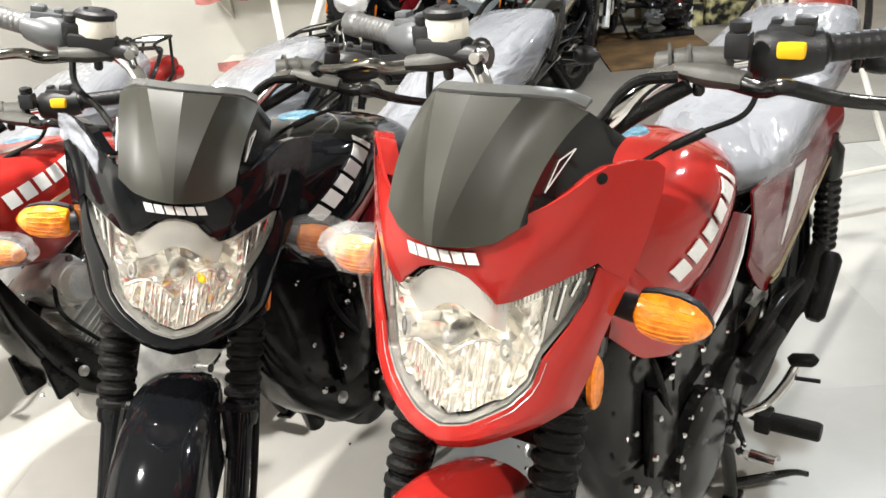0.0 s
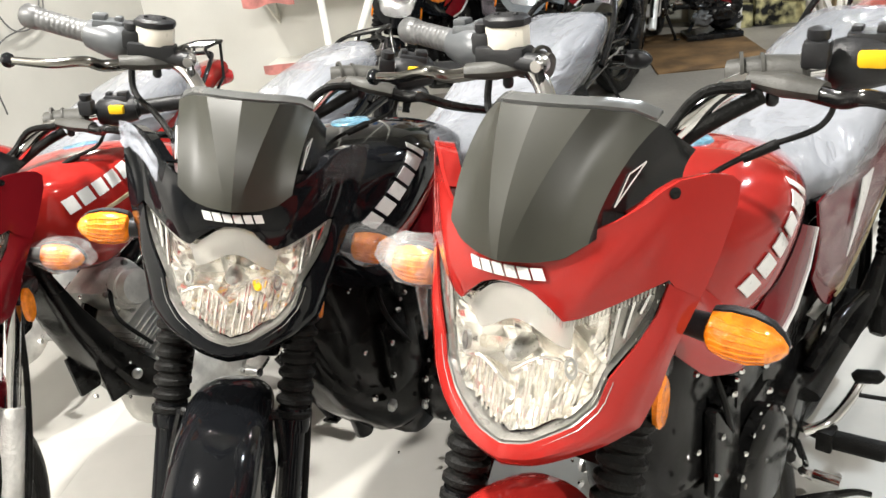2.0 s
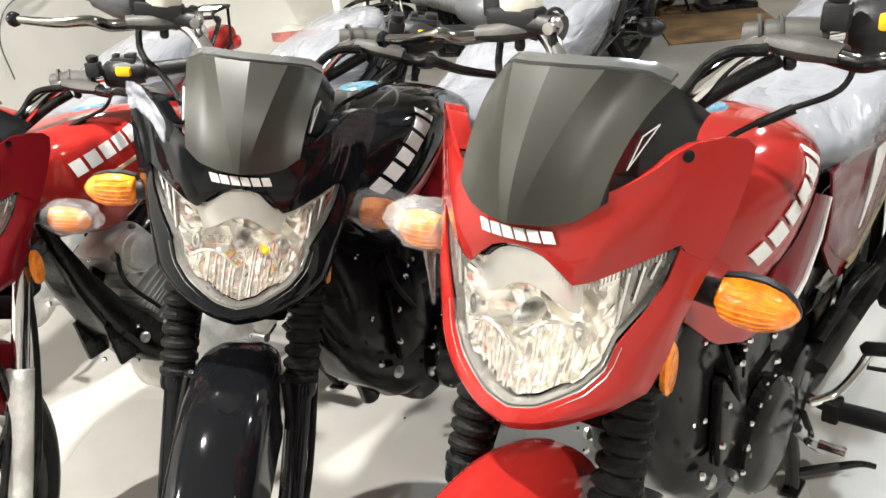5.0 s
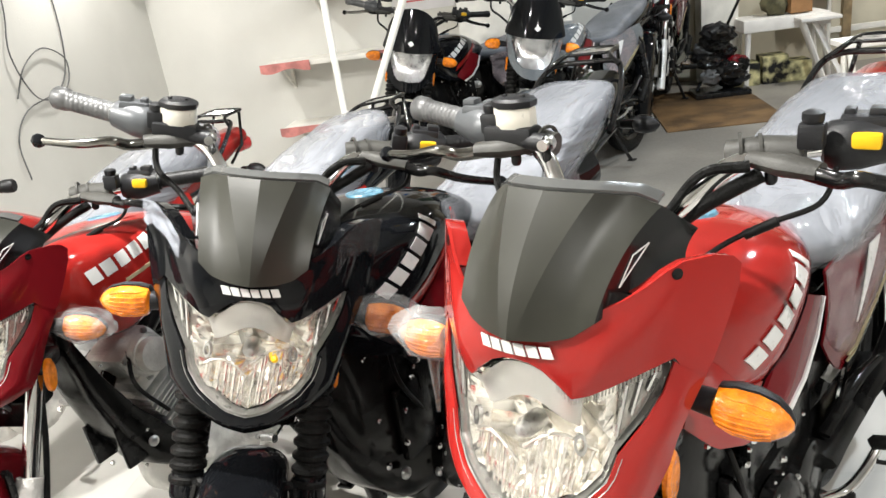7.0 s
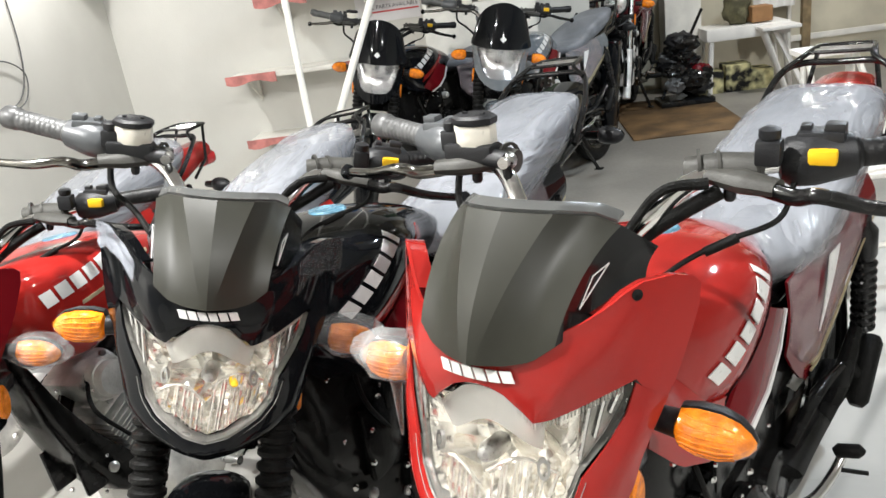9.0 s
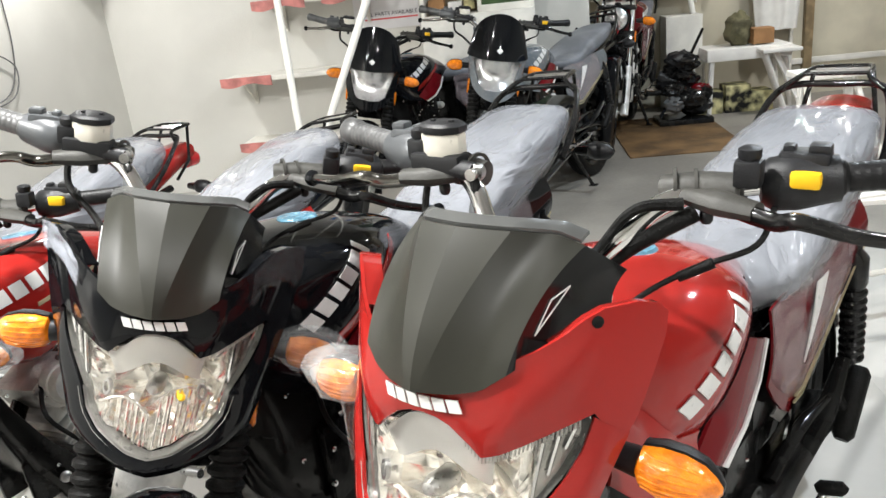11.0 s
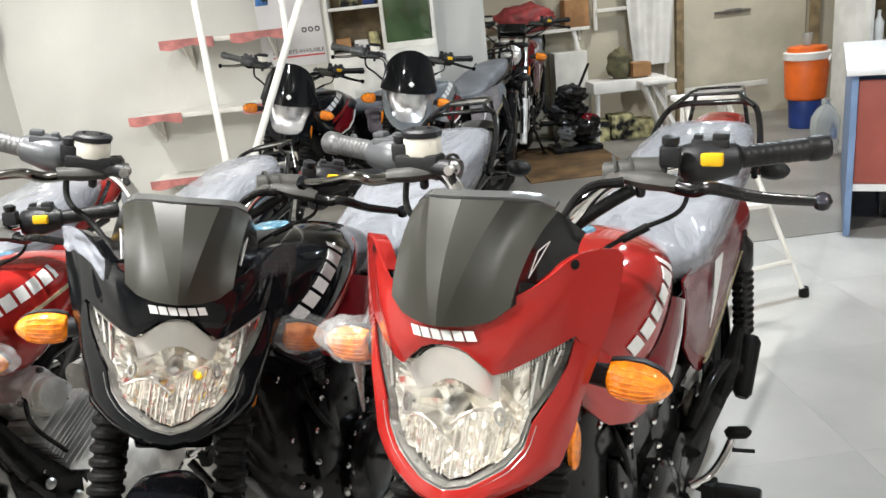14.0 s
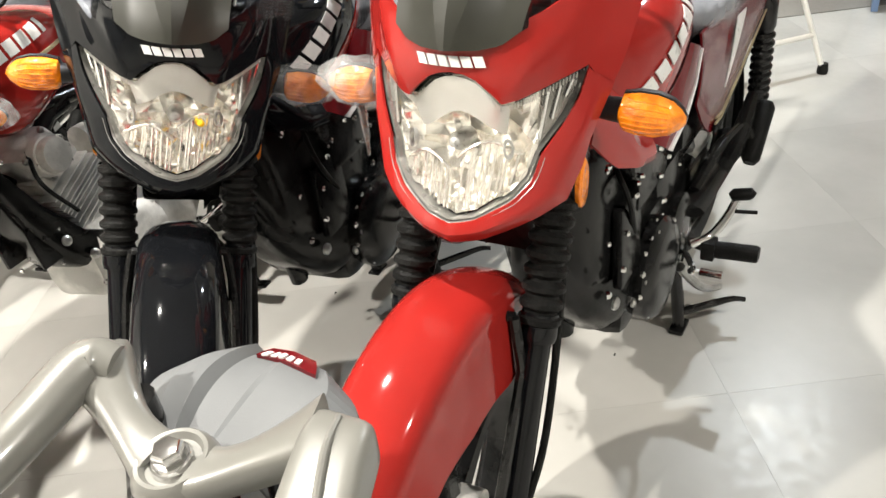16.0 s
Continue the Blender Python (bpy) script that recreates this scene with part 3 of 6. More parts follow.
def wheel_parts(parent, cy, cz, m, width=0.042, name="front_wheel", rim_mat=None):
    """Tyre, cast rim with spokes, hub and disc."""
    rim_mat = rim_mat or BLACK
    turn = across((0, cy, cz), "x")
    w = width
    tyre = part("tyre", mesh_of(name + "_tyre", [ring_lathe([(0.232, -w * 0.8), (0.262, -w), (0.284, -w * 0.86), (0.297, -w * 0.45), (0.301, 0), (0.297, w * 0.45), (0.284, w * 0.86), (0.262, w), (0.232, w * 0.8), (0.228, 0)], 48, turn)], RUBBER), parent, m, "black rubber tyre")
    rim = part("rim", mesh_of(name + "_rim", [ring_lathe([(0.205, -0.02), (0.222, -0.034), (0.234, -0.034), (0.228, 0), (0.234, 0.034), (0.222, 0.034), (0.205, 0.02)], 48, turn)], rim_mat), parent, m)
    for k in range(5):
        a = 2 * math.pi * k / 5 + 0.3
        c, s = math.cos(a), math.sin(a)
        sp = tube([(0, cy + 0.03 * c, cz + 0.03 * s), (0, cy + 0.12 * c, cz + 0.12 * s), (0, cy + 0.214 * c, cz + 0.214 * s)], [0.024, 0.014, 0.018], 8)
        part("spoke", mesh_of(name + "_spoke%d" % k, [sp], rim_mat), rim)
    part("hub", mesh_of(name + "_hub", [lathe([(0.02, -0.055), (0.038, -0.05), (0.038, 0.05), (0.02, 0.055)], 20, turn)], ALUMINIUM), parent, m)
    disc = ring_lathe([(0.06, 0.056), (0.118, 0.056), (0.118, 0.060), (0.06, 0.060)], 40, turn)
    part("brake_disc", mesh_of(name + "_disc", [disc], STEEL), parent, m)
    return tyre


def signal(side, y, z, x0=0.135):
    """Stalk, back shell and pointed lens of a turn signal."""
    stalk = tube([(side * x0, y, z), (side * (x0 + 0.045), y + 0.006, z)], [0.013, 0.016], 12)
    def pod(grow, y_shift, back):
        rows = [(0.0, 0.014, 0.016), (0.004, 0.023, 0.020), (0.022, 0.027, 0.024), (0.044, 0.027, 0.023), (0.062, 0.022, 0.018), (0.073, 0.013, 0.011), (0.079, 0.004, 0.004)]
        vs, fs = [], []
        n = 18
        for t, hz, hy in rows:
            for k in range(n):
                a = 2 * math.pi * k / n
                yy = math.cos(a) * hy * grow
                if back:
                    yy = min(yy, 0.004)
                else:
                    yy = max(yy, 0.002)
                vs.append(Vector((side * (x0 + 0.042 + t), y + 0.006 + y_shift + yy, z + math.sin(a) * hz * grow - 0.05 * t)))
        for i in range(len(rows) - 1):
            for k in range(n):
                j = (k + 1) % n
                fs.append((i * n + k, i * n + j, (i + 1) * n + j, (i + 1) * n + k))
        fs += [tuple(range(n)), tuple((len(rows) - 1) * n + k for k in range(n))]
        return vs, fs
    ribs = []
    for k in range(7):
        dz = -0.021 + 0.007 * k
        pts = []
        for t, hz, hy in ((0.006, 0.023, 0.020), (0.022, 0.027, 0.024), (0.044, 0.027, 0.023), (0.060, 0.0225, 0.0185)):
            q = min(0.97, abs(dz * (1 if t < 0.05 else 0.8)) / hz)
            pts.append((side * (x0 + 0.042 + t), y + 0.0062 + hy * math.sqrt(1 - q * q), z + dz * (1 if t < 0.05 else 0.8) - 0.05 * t))
        ribs.append(tube(pts, 0.0011, 6))
    return stalk, pod(1.06, -0.004, True), pod(1.0, 0.0, False), ribs


def crumpled(centre, size, seed, amp=0.22, tail=None):
    """A loose bag of film round something."""
    bm = bmesh.new()
    bmesh.ops.create_icosphere(bm, subdivisions=3, radius=1)
    for v in bm.verts:
        n = v.co.normalized()
        k = 1 + amp * noise.noise(n * 2.3 + Vector((seed, 0, 0))) + amp * 0.5 * noise.noise(n * 6 + Vector((0, seed, 0)))
        v.co = Vector((centre[0] + n.x * size[0] * k, centre[1] + n.y * size[1] * k, centre[2] + n.z * size[2] * k))
    bm.verts.index_update()
    out = [[v.co.copy() for v in bm.verts], [tuple(v.index for v in f.verts) for f in bm.faces]]
    bm.free()
    parts = [tuple(out)]
    if tail:
        parts.append(tube([centre, Vector(centre) + Vector(tail) * 0.4, Vector(centre) + Vector(tail)], [0.022, 0.012, 0.003], 8, 4, 0.35))
    return parts


HALF_BAR = [(0.0, 0.905, 0.98), (0.05, 0.905, 0.98), (0.085, 0.89, 1.01), (0.12, 0.86, 1.045), (0.17, 0.832, 1.06), (0.28, 0.797, 1.073), (0.405, 0.761, 1.084)]


def bar_at(x):
    xs = [p[0] for p in HALF_BAR]
    return Vector((x, float(np.interp(abs(x), xs, [p[1] for p in HALF_BAR])), float(np.interp(abs(x), xs, [p[2] for p in HALF_BAR]))))


def handlebar_parts(root, m, lever_mat):
    pts = [(-x, y, z) for x, y, z in HALF_BAR[:0:-1]] + HALF_BAR
    bar = part("handlebar", mesh_of("handlebar", [tube(pts, 0.0122, 14, 5)], CHROME), root, m, "chrome handlebar tube")
    part("bar_clamp", mesh_of("bar_clamp", [box(0.035, 0.905, 0.975, 0.03, 0.05, 0.04, 0.006), box(-0.035, 0.905, 0.975, 0.03, 0.05, 0.04, 0.006), box(0, 0.925, 0.945, 0.16, 0.07, 0.03, 0.008)], ALUMINIUM), root, m)
    for side in (1, -1):
        a, b = bar_at(side * 0.285), bar_at(side * 0.405)
        d = (b - a).normalized()
        mm = Matrix.Translation(a) @ d.to_track_quat("Z", "Y").to_matrix().to_4x4()
        prof = [(0.019, 0.0), (0.022, 0.003), (0.022, 0.008)]
        for k in range(9):
            h = 0.012 + 0.0095 * k
            prof += [(0.0176, h), (0.0181, h + 0.002), (0.0181, h + 0.006), (0.0176, h + 0.0085)]
        prof += [(0.0195, 0.100), (0.0205, 0.104), (0.0205, 0.122), (0.017, 0.127)]
        if side < 0:
            prof = [(0.88 * r, h) for r, h in prof]
        part("grip", mesh_of("grip%d" % side, [lathe(prof, 18, mm)], GRIP_FILMED if side > 0 else GRIP), root, m, "grey film-wrapped rubber throttle grip" if side > 0 else "ribbed black rubber grip")
        c = bar_at(side * 0.25)
        c0 = bar_at(side * 0.215)
        housing = tube([c0, c0.lerp(c, 0.3), c, a + d * 0.004], [0.020, 0.029, 0.031, 0.025], 18)
        part("switch_housing", mesh_of("switch_housing%d" % side, [housing, box(c.x + side * 0.006, c.y - 0.006, c.z + 0.024, 0.052, 0.036, 0.020, 0.008), box(c.x + side * 0.020, c.y - 0.004, c.z + 0.036, 0.022, 0.022, 0.012, 0.004), box(c.x - side * 0.010, c.y - 0.004, c.z + 0.034, 0.012, 0.018, 0.012, 0.003)], HOUSING_GREY if side > 0 else DARK_PLASTIC), root, m)
        c1 = bar_at(side * 0.175)
        ridges = [ring_lathe([(0.018, -0.002), (0.0225, -0.002), (0.0225, 0.002), (0.018, 0.002)], 18, Matrix.Translation(c1 + Vector((side * q, 0.004, 0.0))) @ d.to_track_quat("Z", "Y").to_matrix().to_4x4()) for q in (-0.045, -0.022, 0.020)]
        perch = part("lever_perch", mesh_of("lever_perch%d" % side, [tube([c1 + Vector((-side * 0.060, 0.006, -0.004)), c1 + Vector((-side * 0.02, 0.004, 0)), c1 + Vector((side * 0.028, 0.004, 0))], [0.0165, 0.020, 0.0215], 14), tube([c1 + Vector((-side * 0.030, 0.018, -0.004)), c1 + Vector((side * 0.010, 0.030, -0.006)), c1 + Vector((side * 0.050, 0.042, -0.008))], [0.014, 0.020, 0.015], 10, 3, 0.7)] + ridges, PERCH_GREY), root, m, "satin grey lever perch")
        part("mirror_boss", mesh_of("mirror_boss%d" % side, [box(c1.x + side * 0.034, c1.y + 0.016, c1.z + 0.026, 0.028, 0.026, 0.030, 0.005), lathe([(0.010, 0.0), (0.012, 0.004), (0.012, 0.012), (0.006, 0.015)], 12, Matrix.Translation(c1 + Vector((side * 0.034, 0.016, 0.040))))], DARK_PLASTIC), perch)
        part("perch_screw", mesh_of("perch_screw%d" % side, [lathe([(0.005, -0.016), (0.0075, -0.012), (0.0075, -0.003), (0.005, 0.0)], 12, Matrix.Translation(c1 + Vector((-side * 0.005, 0.024, -0.016))))], DARK_PLASTIC), perch)
        tip = bar_at(side * 0.40) + Vector((0, 0.10, -0.050))
        lev = tube([c1 + Vector((side * 0.03, 0.04, -0.008)), c1 + Vector((side * 0.070, 0.056, -0.012)), c1 + Vector((side * 0.095, 0.070, -0.004)), c1 + Vector((side * 0.15, 0.062, -0.016)), tip], [0.008, 0.0075, 0.0068, 0.006, 0.0052], 10, 5, 1.3)
        ball = lathe([(0.002, -0.0125), (0.0088, -0.0088), (0.0125, 0), (0.0088, 0.0088), (0.002, 0.0125)], 16, Matrix.Translation(tip))
        part("brake_lever" if side > 0 else "clutch_lever", mesh_of("lever%d" % side, [lev], LEVER if side > 0 else lever_mat), root, m, "dark polished brake lever" if side > 0 else "black clutch lever")
        part("lever_ball", mesh_of("lever_ball%d" % side, [ball], BLACK_PAINT), root, m)
    y = bar_at(-0.262)
    part("switch_button", mesh_of("yellow_button", [box(y.x, y.y + 0.029, y.z + 0.008, 0.030, 0.014, 0.018, 0.004)], YELLOW), root, m, "yellow switch button")
    # brake fluid reservoir
    r = bar_at(0.172) + Vector((0, 0.014, 0.0))
    mk = lambda prof, sx, sy: [(Vector((v.x * sx, v.y * sy, v.z)) + r) for v in lathe(prof, 8, pose(0, 0, 0, 0, 0, 22.5))[0]]
    f8b = lathe([(1, 0), (1, 1), (1, 2), (1, 3)], 8)[1]
    res = part("reservoir", mesh_of("reservoir", [(mk([(0.029, 0.020), (0.031, 0.023), (0.031, 0.048), (0.029, 0.051)], 1.0, 0.78), f8b)], RESERVOIR), root, m, "milky plastic brake fluid reservoir")
    part("reservoir_lid", mesh_of("reservoir_lid", [(mk([(0.032, 0.051), (0.0335, 0.053), (0.0335, 0.060), (0.028, 0.064)], 1.0, 0.80), f8b), box(r.x - 0.014, r.y, r.z + 0.065, 0.006, 0.006, 0.004, 0.001), box(r.x + 0.014, r.y, r.z + 0.065, 0.006, 0.006, 0.004, 0.001)], DARK_PLASTIC), res, None, "black octagonal lid")
    part("master_cylinder", mesh_of("master_cylinder", [box(r.x + 0.004, r.y + 0.006, r.z + 0.012, 0.075, 0.034, 0.026, 0.006), tube([r + Vector((-0.02, 0.01, 0.006)), r + Vector((-0.055, 0.016, 0.004))], 0.013, 10)], DARK_PLASTIC), root, m)
    part("banjo_bolt", mesh_of("banjo_bolt", [lathe([(0.010, 0), (0.012, 0.004), (0.012, 0.014), (0.008, 0.016), (0.008, 0.024)], 12, across(r + Vector((-0.055, 0.005, 0.004)), "y"))], STEEL), root, m)
    part("brake_hose", mesh_of("brake_hose", [tube([r + Vector((-0.055, 0.02, 0.0)), r + Vector((-0.065, 0.03, -0.03)), r + Vector((-0.078, 0.05, -0.10)), (0.07, 0.985, 0.86), (0.075, 1.05, 0.70), (0.085, 1.20, 0.50)], [0.006, 0.0085, 0.0055, 0.0055, 0.0055], 8, 6)], BLACK), root, m)
    part("hose_fitting", mesh_of("hose_fitting", [tube([r + Vector((-0.059, 0.024, -0.022)), r + Vector((-0.064, 0.030, -0.040)), r + Vector((-0.072, 0.042, -0.078))], [0.0058, 0.0115, 0.008], 12)], HOUSING_GREY), root, m)
    # throttle and clutch cables
    t = bar_at(0.22)
    part("throttle_cable", mesh_of("throttle_cable", [tube([t + Vector((0, 0.0, -0.02)), t + Vector((-0.01, 0.03, -0.07)), t + Vector((-0.06, 0.07, -0.10)), (0.08, 0.97, 0.90), (0.06, 0.88, 0.84)], 0.0055, 8, 6)], RUBBER), root, m)
    c = bar_at(-0.15) + Vector((0, 0.03, 0))
    part("clutch_cable", mesh_of("clutch_cable", [tube([c, c + Vector((0.045, 0.018, -0.005)), c + Vector((0.075, 0.03, -0.04)), (-0.075, 0.985, 0.99), (-0.09, 0.97, 0.90), (-0.08, 0.90, 0.78)], [0.0075, 0.006, 0.005, 0.0042, 0.0042], 8, 6)], RUBBER), root, m)
    c = bar_at(-0.16) + Vector((0, 0.022, -0.016))
    part("rubber_hose", mesh_of("rubber_hose", [tube([c, c + Vector((0.035, 0.022, -0.020)), c + Vector((0.075, 0.030, -0.050)), (-0.05, 0.925, 0.955), (-0.03, 0.93, 0.90)], [0.010, 0.0095, 0.009, 0.008, 0.008], 10, 6)], RUBBER), root, m)
    c = bar_at(-0.235) + Vector((0, 0.02, -0.02))
    part("switch_cable", mesh_of("switch_cable", [tube([c, c + Vector((0.01, 0.03, -0.035)), c + Vector((0.06, 0.045, -0.06)), c + Vector((0.11, 0.06, -0.09)), (-0.08, 0.98, 0.93)], [0.0035, 0.0035, 0.0035, 0.0035, 0.0035], 8, 6)], RUBBER), root, m)
    part("cable_sleeve", mesh_of("cable_sleeve", [tube([c + Vector((0.05, 0.043, -0.056)), c + Vector((0.085, 0.0525, -0.075))], [0.0062, 0.0058], 10)], RUBBER), root, m)
    return bar


def engine_parts(root, metal, cover, slim):
    part("crankcase", mesh_of("crankcase", [box(0, 0.63, 0.36, 0.20, 0.34, 0.20, 0.04), box(0, 0.48, 0.40, 0.19, 0.2, 0.2, 0.04)], metal), root)
    for side in (1, -1):
        c = lathe([(0.105, 0), (0.105, 0.02), (0.092, 0.034), (0.06, 0.040), (0.03, 0.040)], 30, pose(side * 0.10, 0.66, 0.35, 0, 90 * side, 0))
        cov = part("engine_cover", mesh_of("engine_cover%d" % side, [c], cover), root)
        for k in range(6):
            a = 2 * math.pi * k / 6 + 0.3
            part("cover_bolt", mesh_of("cover_bolt%d_%d" % (side, k), [lathe([(0.007, 0), (0.007, 0.008), (0.004, 0.009)], 8, pose(side * 0.118, 0.66 + 0.095 * math.cos(a), 0.35 + 0.095 * math.sin(a), 0, 90 * side, 0))], STEEL), cov)
        part("gearbox_cover", mesh_of("gearbox_cover%d" % side, [lathe([(0.075, 0), (0.075, 0.018), (0.06, 0.026), (0.02, 0.026)], 24, pose(side * 0.10, 0.50, 0.35, 0, 90 * side, 0))], cover), root)
    # inclined cylinder: barrel, thin fins, head with a round cover and bolted flanges
    tilt = pose(0, 0.685, 0.46, -24, 0, 0)
    barrel = part("cylinder", mesh_of("cylinder", [moved(box(0, 0, 0.055, 0.12, 0.12, 0.13, 0.02), tilt)], BLACK), root)
    for k in range(10):
        w = 0.168 + 0.010 * math.sin(k * 1.1)
        part("cooling_fin", mesh_of("cooling_fin%d" % k, [moved(box(0, 0.0, 0.004 + 0.0125 * k, w, w * 0.95, 0.0042, 0.0015), tilt)], metal), barrel)
    head = part("cylinder_head", mesh_of("cylinder_head", [moved(box(0, 0, 0.150, 0.150, 0.140, 0.040, 0.012), tilt), moved(box(0, 0, 0.200, 0.158, 0.120, 0.075, 0.026), tilt), moved(lathe([(0.050, 0.0), (0.052, 0.010), (0.046, 0.022)], 26, pose(-0.072, 0, 0.192, 0, -90, 0)), tilt)], metal), root)
    part("head_cover", mesh_of("head_cover", [moved(lathe([(0.0415, 0), (0.0415, 0.016), (0.037, 0.024), (0.010, 0.026)], 28, pose(-0.092, 0.0, 0.192, 0, -90, 0)), tilt)], cover), head, None, "round machined head cover")
    for k in range(4):
        a = math.pi * k / 2 + 0.6
        part("head_bolt", mesh_of("head_bolt%d" % k, [moved(lathe([(0.008, 0), (0.008, 0.008), (0.004, 0.009)], 6, pose(-0.078, 0.060 * math.cos(a), 0.195 + 0.052 * math.sin(a), 0, -90, 0)), tilt)], STEEL), head)
    part("intake_stub", mesh_of("intake_stub", [moved(tube([(0, -0.06, 0.19), (0, -0.12, 0.20), (0, -0.18, 0.19)], [0.024, 0.020, 0.026], 14), tilt)], BLACK), head)
    part("exhaust_pipe", mesh_of("exhaust_pipe%d" % slim, [tube([(0.02, 0.80, 0.62), (0.0, 0.85, 0.56), (0.0, 0.82, 0.46), (0.05, 0.70, 0.38), (0.12, 0.5, 0.28), (0.15, 0.2, 0.25), (0.16, 0.05, 0.28)], 0.019, 12, 6)], BLACK), root)
    part("muffler", mesh_of("muffler", [tube([(0.16, 0.15, 0.25), (0.16, 0.05, 0.28), (0.17, -0.3, 0.36), (0.17, -0.5, 0.40)], [0.025, 0.045, 0.05, 0.046], 18)], BLACK), root)
    part("carburettor", mesh_of("carburettor", [lathe([(0.03, 0), (0.034, 0.02), (0.03, 0.06), (0.04, 0.07), (0.04, 0.10)], 16, across((0.0, 0.50, 0.60), "y")), box(0, 0.54, 0.56, 0.05, 0.05, 0.07, 0.01), lathe([(0.02, -0.04), (0.02, 0.05), (0.012, 0.06)], 14, pose(-0.05, 0.56, 0.60, 0, -90, 0))], ALUMINIUM), root)
    part("front_downtube", mesh_of("downtube%d" % slim, [tube([(0, 0.93, 0.84), (0, 0.90, 0.66), (0, 0.85, 0.48 if slim else 0.30)], 0.02, 12, 4)], BLACK), root)
    # dark covers between engine and tank
    if not slim:
        for side in (1, -1):
            flat = loft(dense([(0.97, 0.66, 0.03, 0.08, 0.08, 2.6), (0.90, 0.60, 0.085, 0.14, 0.19, 3.4), (0.76, 0.55, 0.095, 0.16, 0.20, 3.6), (0.62, 0.56, 0.092, 0.14, 0.17, 3.4), (0.52, 0.60, 0.05, 0.08, 0.08, 2.6)]), 18)
            part("side_cover", mesh_of("engine_side_cover%d" % side, [flat] if side > 0 else [box(-0.108, 0.70, 0.60, 0.02, 0.16, 0.12, 0.008), box(-0.104, 0.80, 0.50, 0.02, 0.10, 0.16, 0.008)], SATIN_BLACK), root)
    # belly cowl
    g = []
    if slim:
        rows = [(0.935, 0.80, 0.058), (0.930, 0.70, 0.062), (0.915, 0.60, 0.068), (0.885, 0.49, 0.076), (0.835, 0.385, 0.086), (0.75, 0.315, 0.094), (0.62, 0.285, 0.090), (0.52, 0.29, 0.080)]
    else:
        rows = [(0.98, 0.60, 0.03), (0.96, 0.51, 0.05), (0.92, 0.40, 0.072), (0.85, 0.315, 0.090), (0.74, 0.262, 0.098), (0.60, 0.250, 0.090), (0.50, 0.27, 0.074)]
    for n, (y, z, w) in enumerate(rows):
        row = []
        deep = float(np.interp(n, [0, 3, 5, 7], [0.02, 0.07, 0.10, 0.05])) if slim else 0.12
        for j in range(-6, 7):
            t = j / 6
            lift = deep * abs(t) ** 4
            row.append((Vector((w * math.sin(t * 1.5) * 1.15, y - lift * 0.65, z + lift * 0.75)), Vector((t, 0.3, -0.7)).normalized()))
        g.append(row)
    guard = part("belly_cowl", mesh_of("belly_cowl%d" % slim, [sheet(g, 0.004)], SATIN_BLACK), root, None, "satin black engine belly cowl")
    rnd = random.Random(5)
    # Random chrome studs added to give the scattered glints on the black covers.
    stud = mesh_of("cover_stud", [lathe([(0.0045, 0), (0.0045, 0.004), (0.0022, 0.006)], 7)], CHROME)
    for side in (1, -1):
        for k in range(10 if slim else 34):
            y, z = 0.54 + 0.38 * rnd.random(), 0.30 + 0.40 * rnd.random()
            grow = 0.5 + 1.1 * rnd.random()
            part("cover_stud", stud, guard, pose(side * (0.118 - 0.10 * max(0, y - 0.80)), y, z, rnd.uniform(-40, 40), 90 * side, 0) @ Matrix.Scale(grow, 4))
        for k, (y, z) in enumerate(((0.84, 0.455), (0.79, 0.39)) if slim else ((0.86, 0.40), (0.76, 0.335))):
            part("cowl_bolt", mesh_of("cowl_bolt%d_%d_%d" % (side, k, slim), [lathe([(0.0125, 0), (0.0125, 0.005), (0.008, 0.009), (0.003, 0.010)], 14, pose(side * 0.102, y, z, 0, 90 * side, 0))], STEEL), guard)
        part("spark_lead", mesh_of("spark_lead%d" % side, [tube([(side * 0.07, 0.80, 0.66), (side * 0.12, 0.84, 0.60), (side * 0.11, 0.78, 0.50)], 0.005, 8, 5)], RUBBER), root)
        part("engine_mount", mesh_of("engine_mount%d" % side, [box(side * 0.06, 0.86, 0.46, 0.012, 0.07, 0.10, 0.004), lathe([(0.010, 0), (0.010, 0.010), (0.006, 0.012)], 6, pose(side * 0.066, 0.86, 0.48, 0, 90 * side, 0))], BLACK), root)


def panel_low(y):
    return float(np.interp(y, [-0.10, 0.0, 0.15, 0.30, 0.38, 0.44], [0.66, 0.605, 0.535, 0.475, 0.525, 0.60]))


def panel_x(y, z):
    """Half width of the side panel's curved face."""
    f = (0.44 - y) / 0.54
    lo, hi = panel_low(y), 0.742 + 0.035 * f
    u = min(1.0, max(0.0, (z - lo) / (hi - lo)))
    return 0.112 + (0.014 + 0.030 * f) * math.sin(math.pi * (0.18 + 0.62 * u))


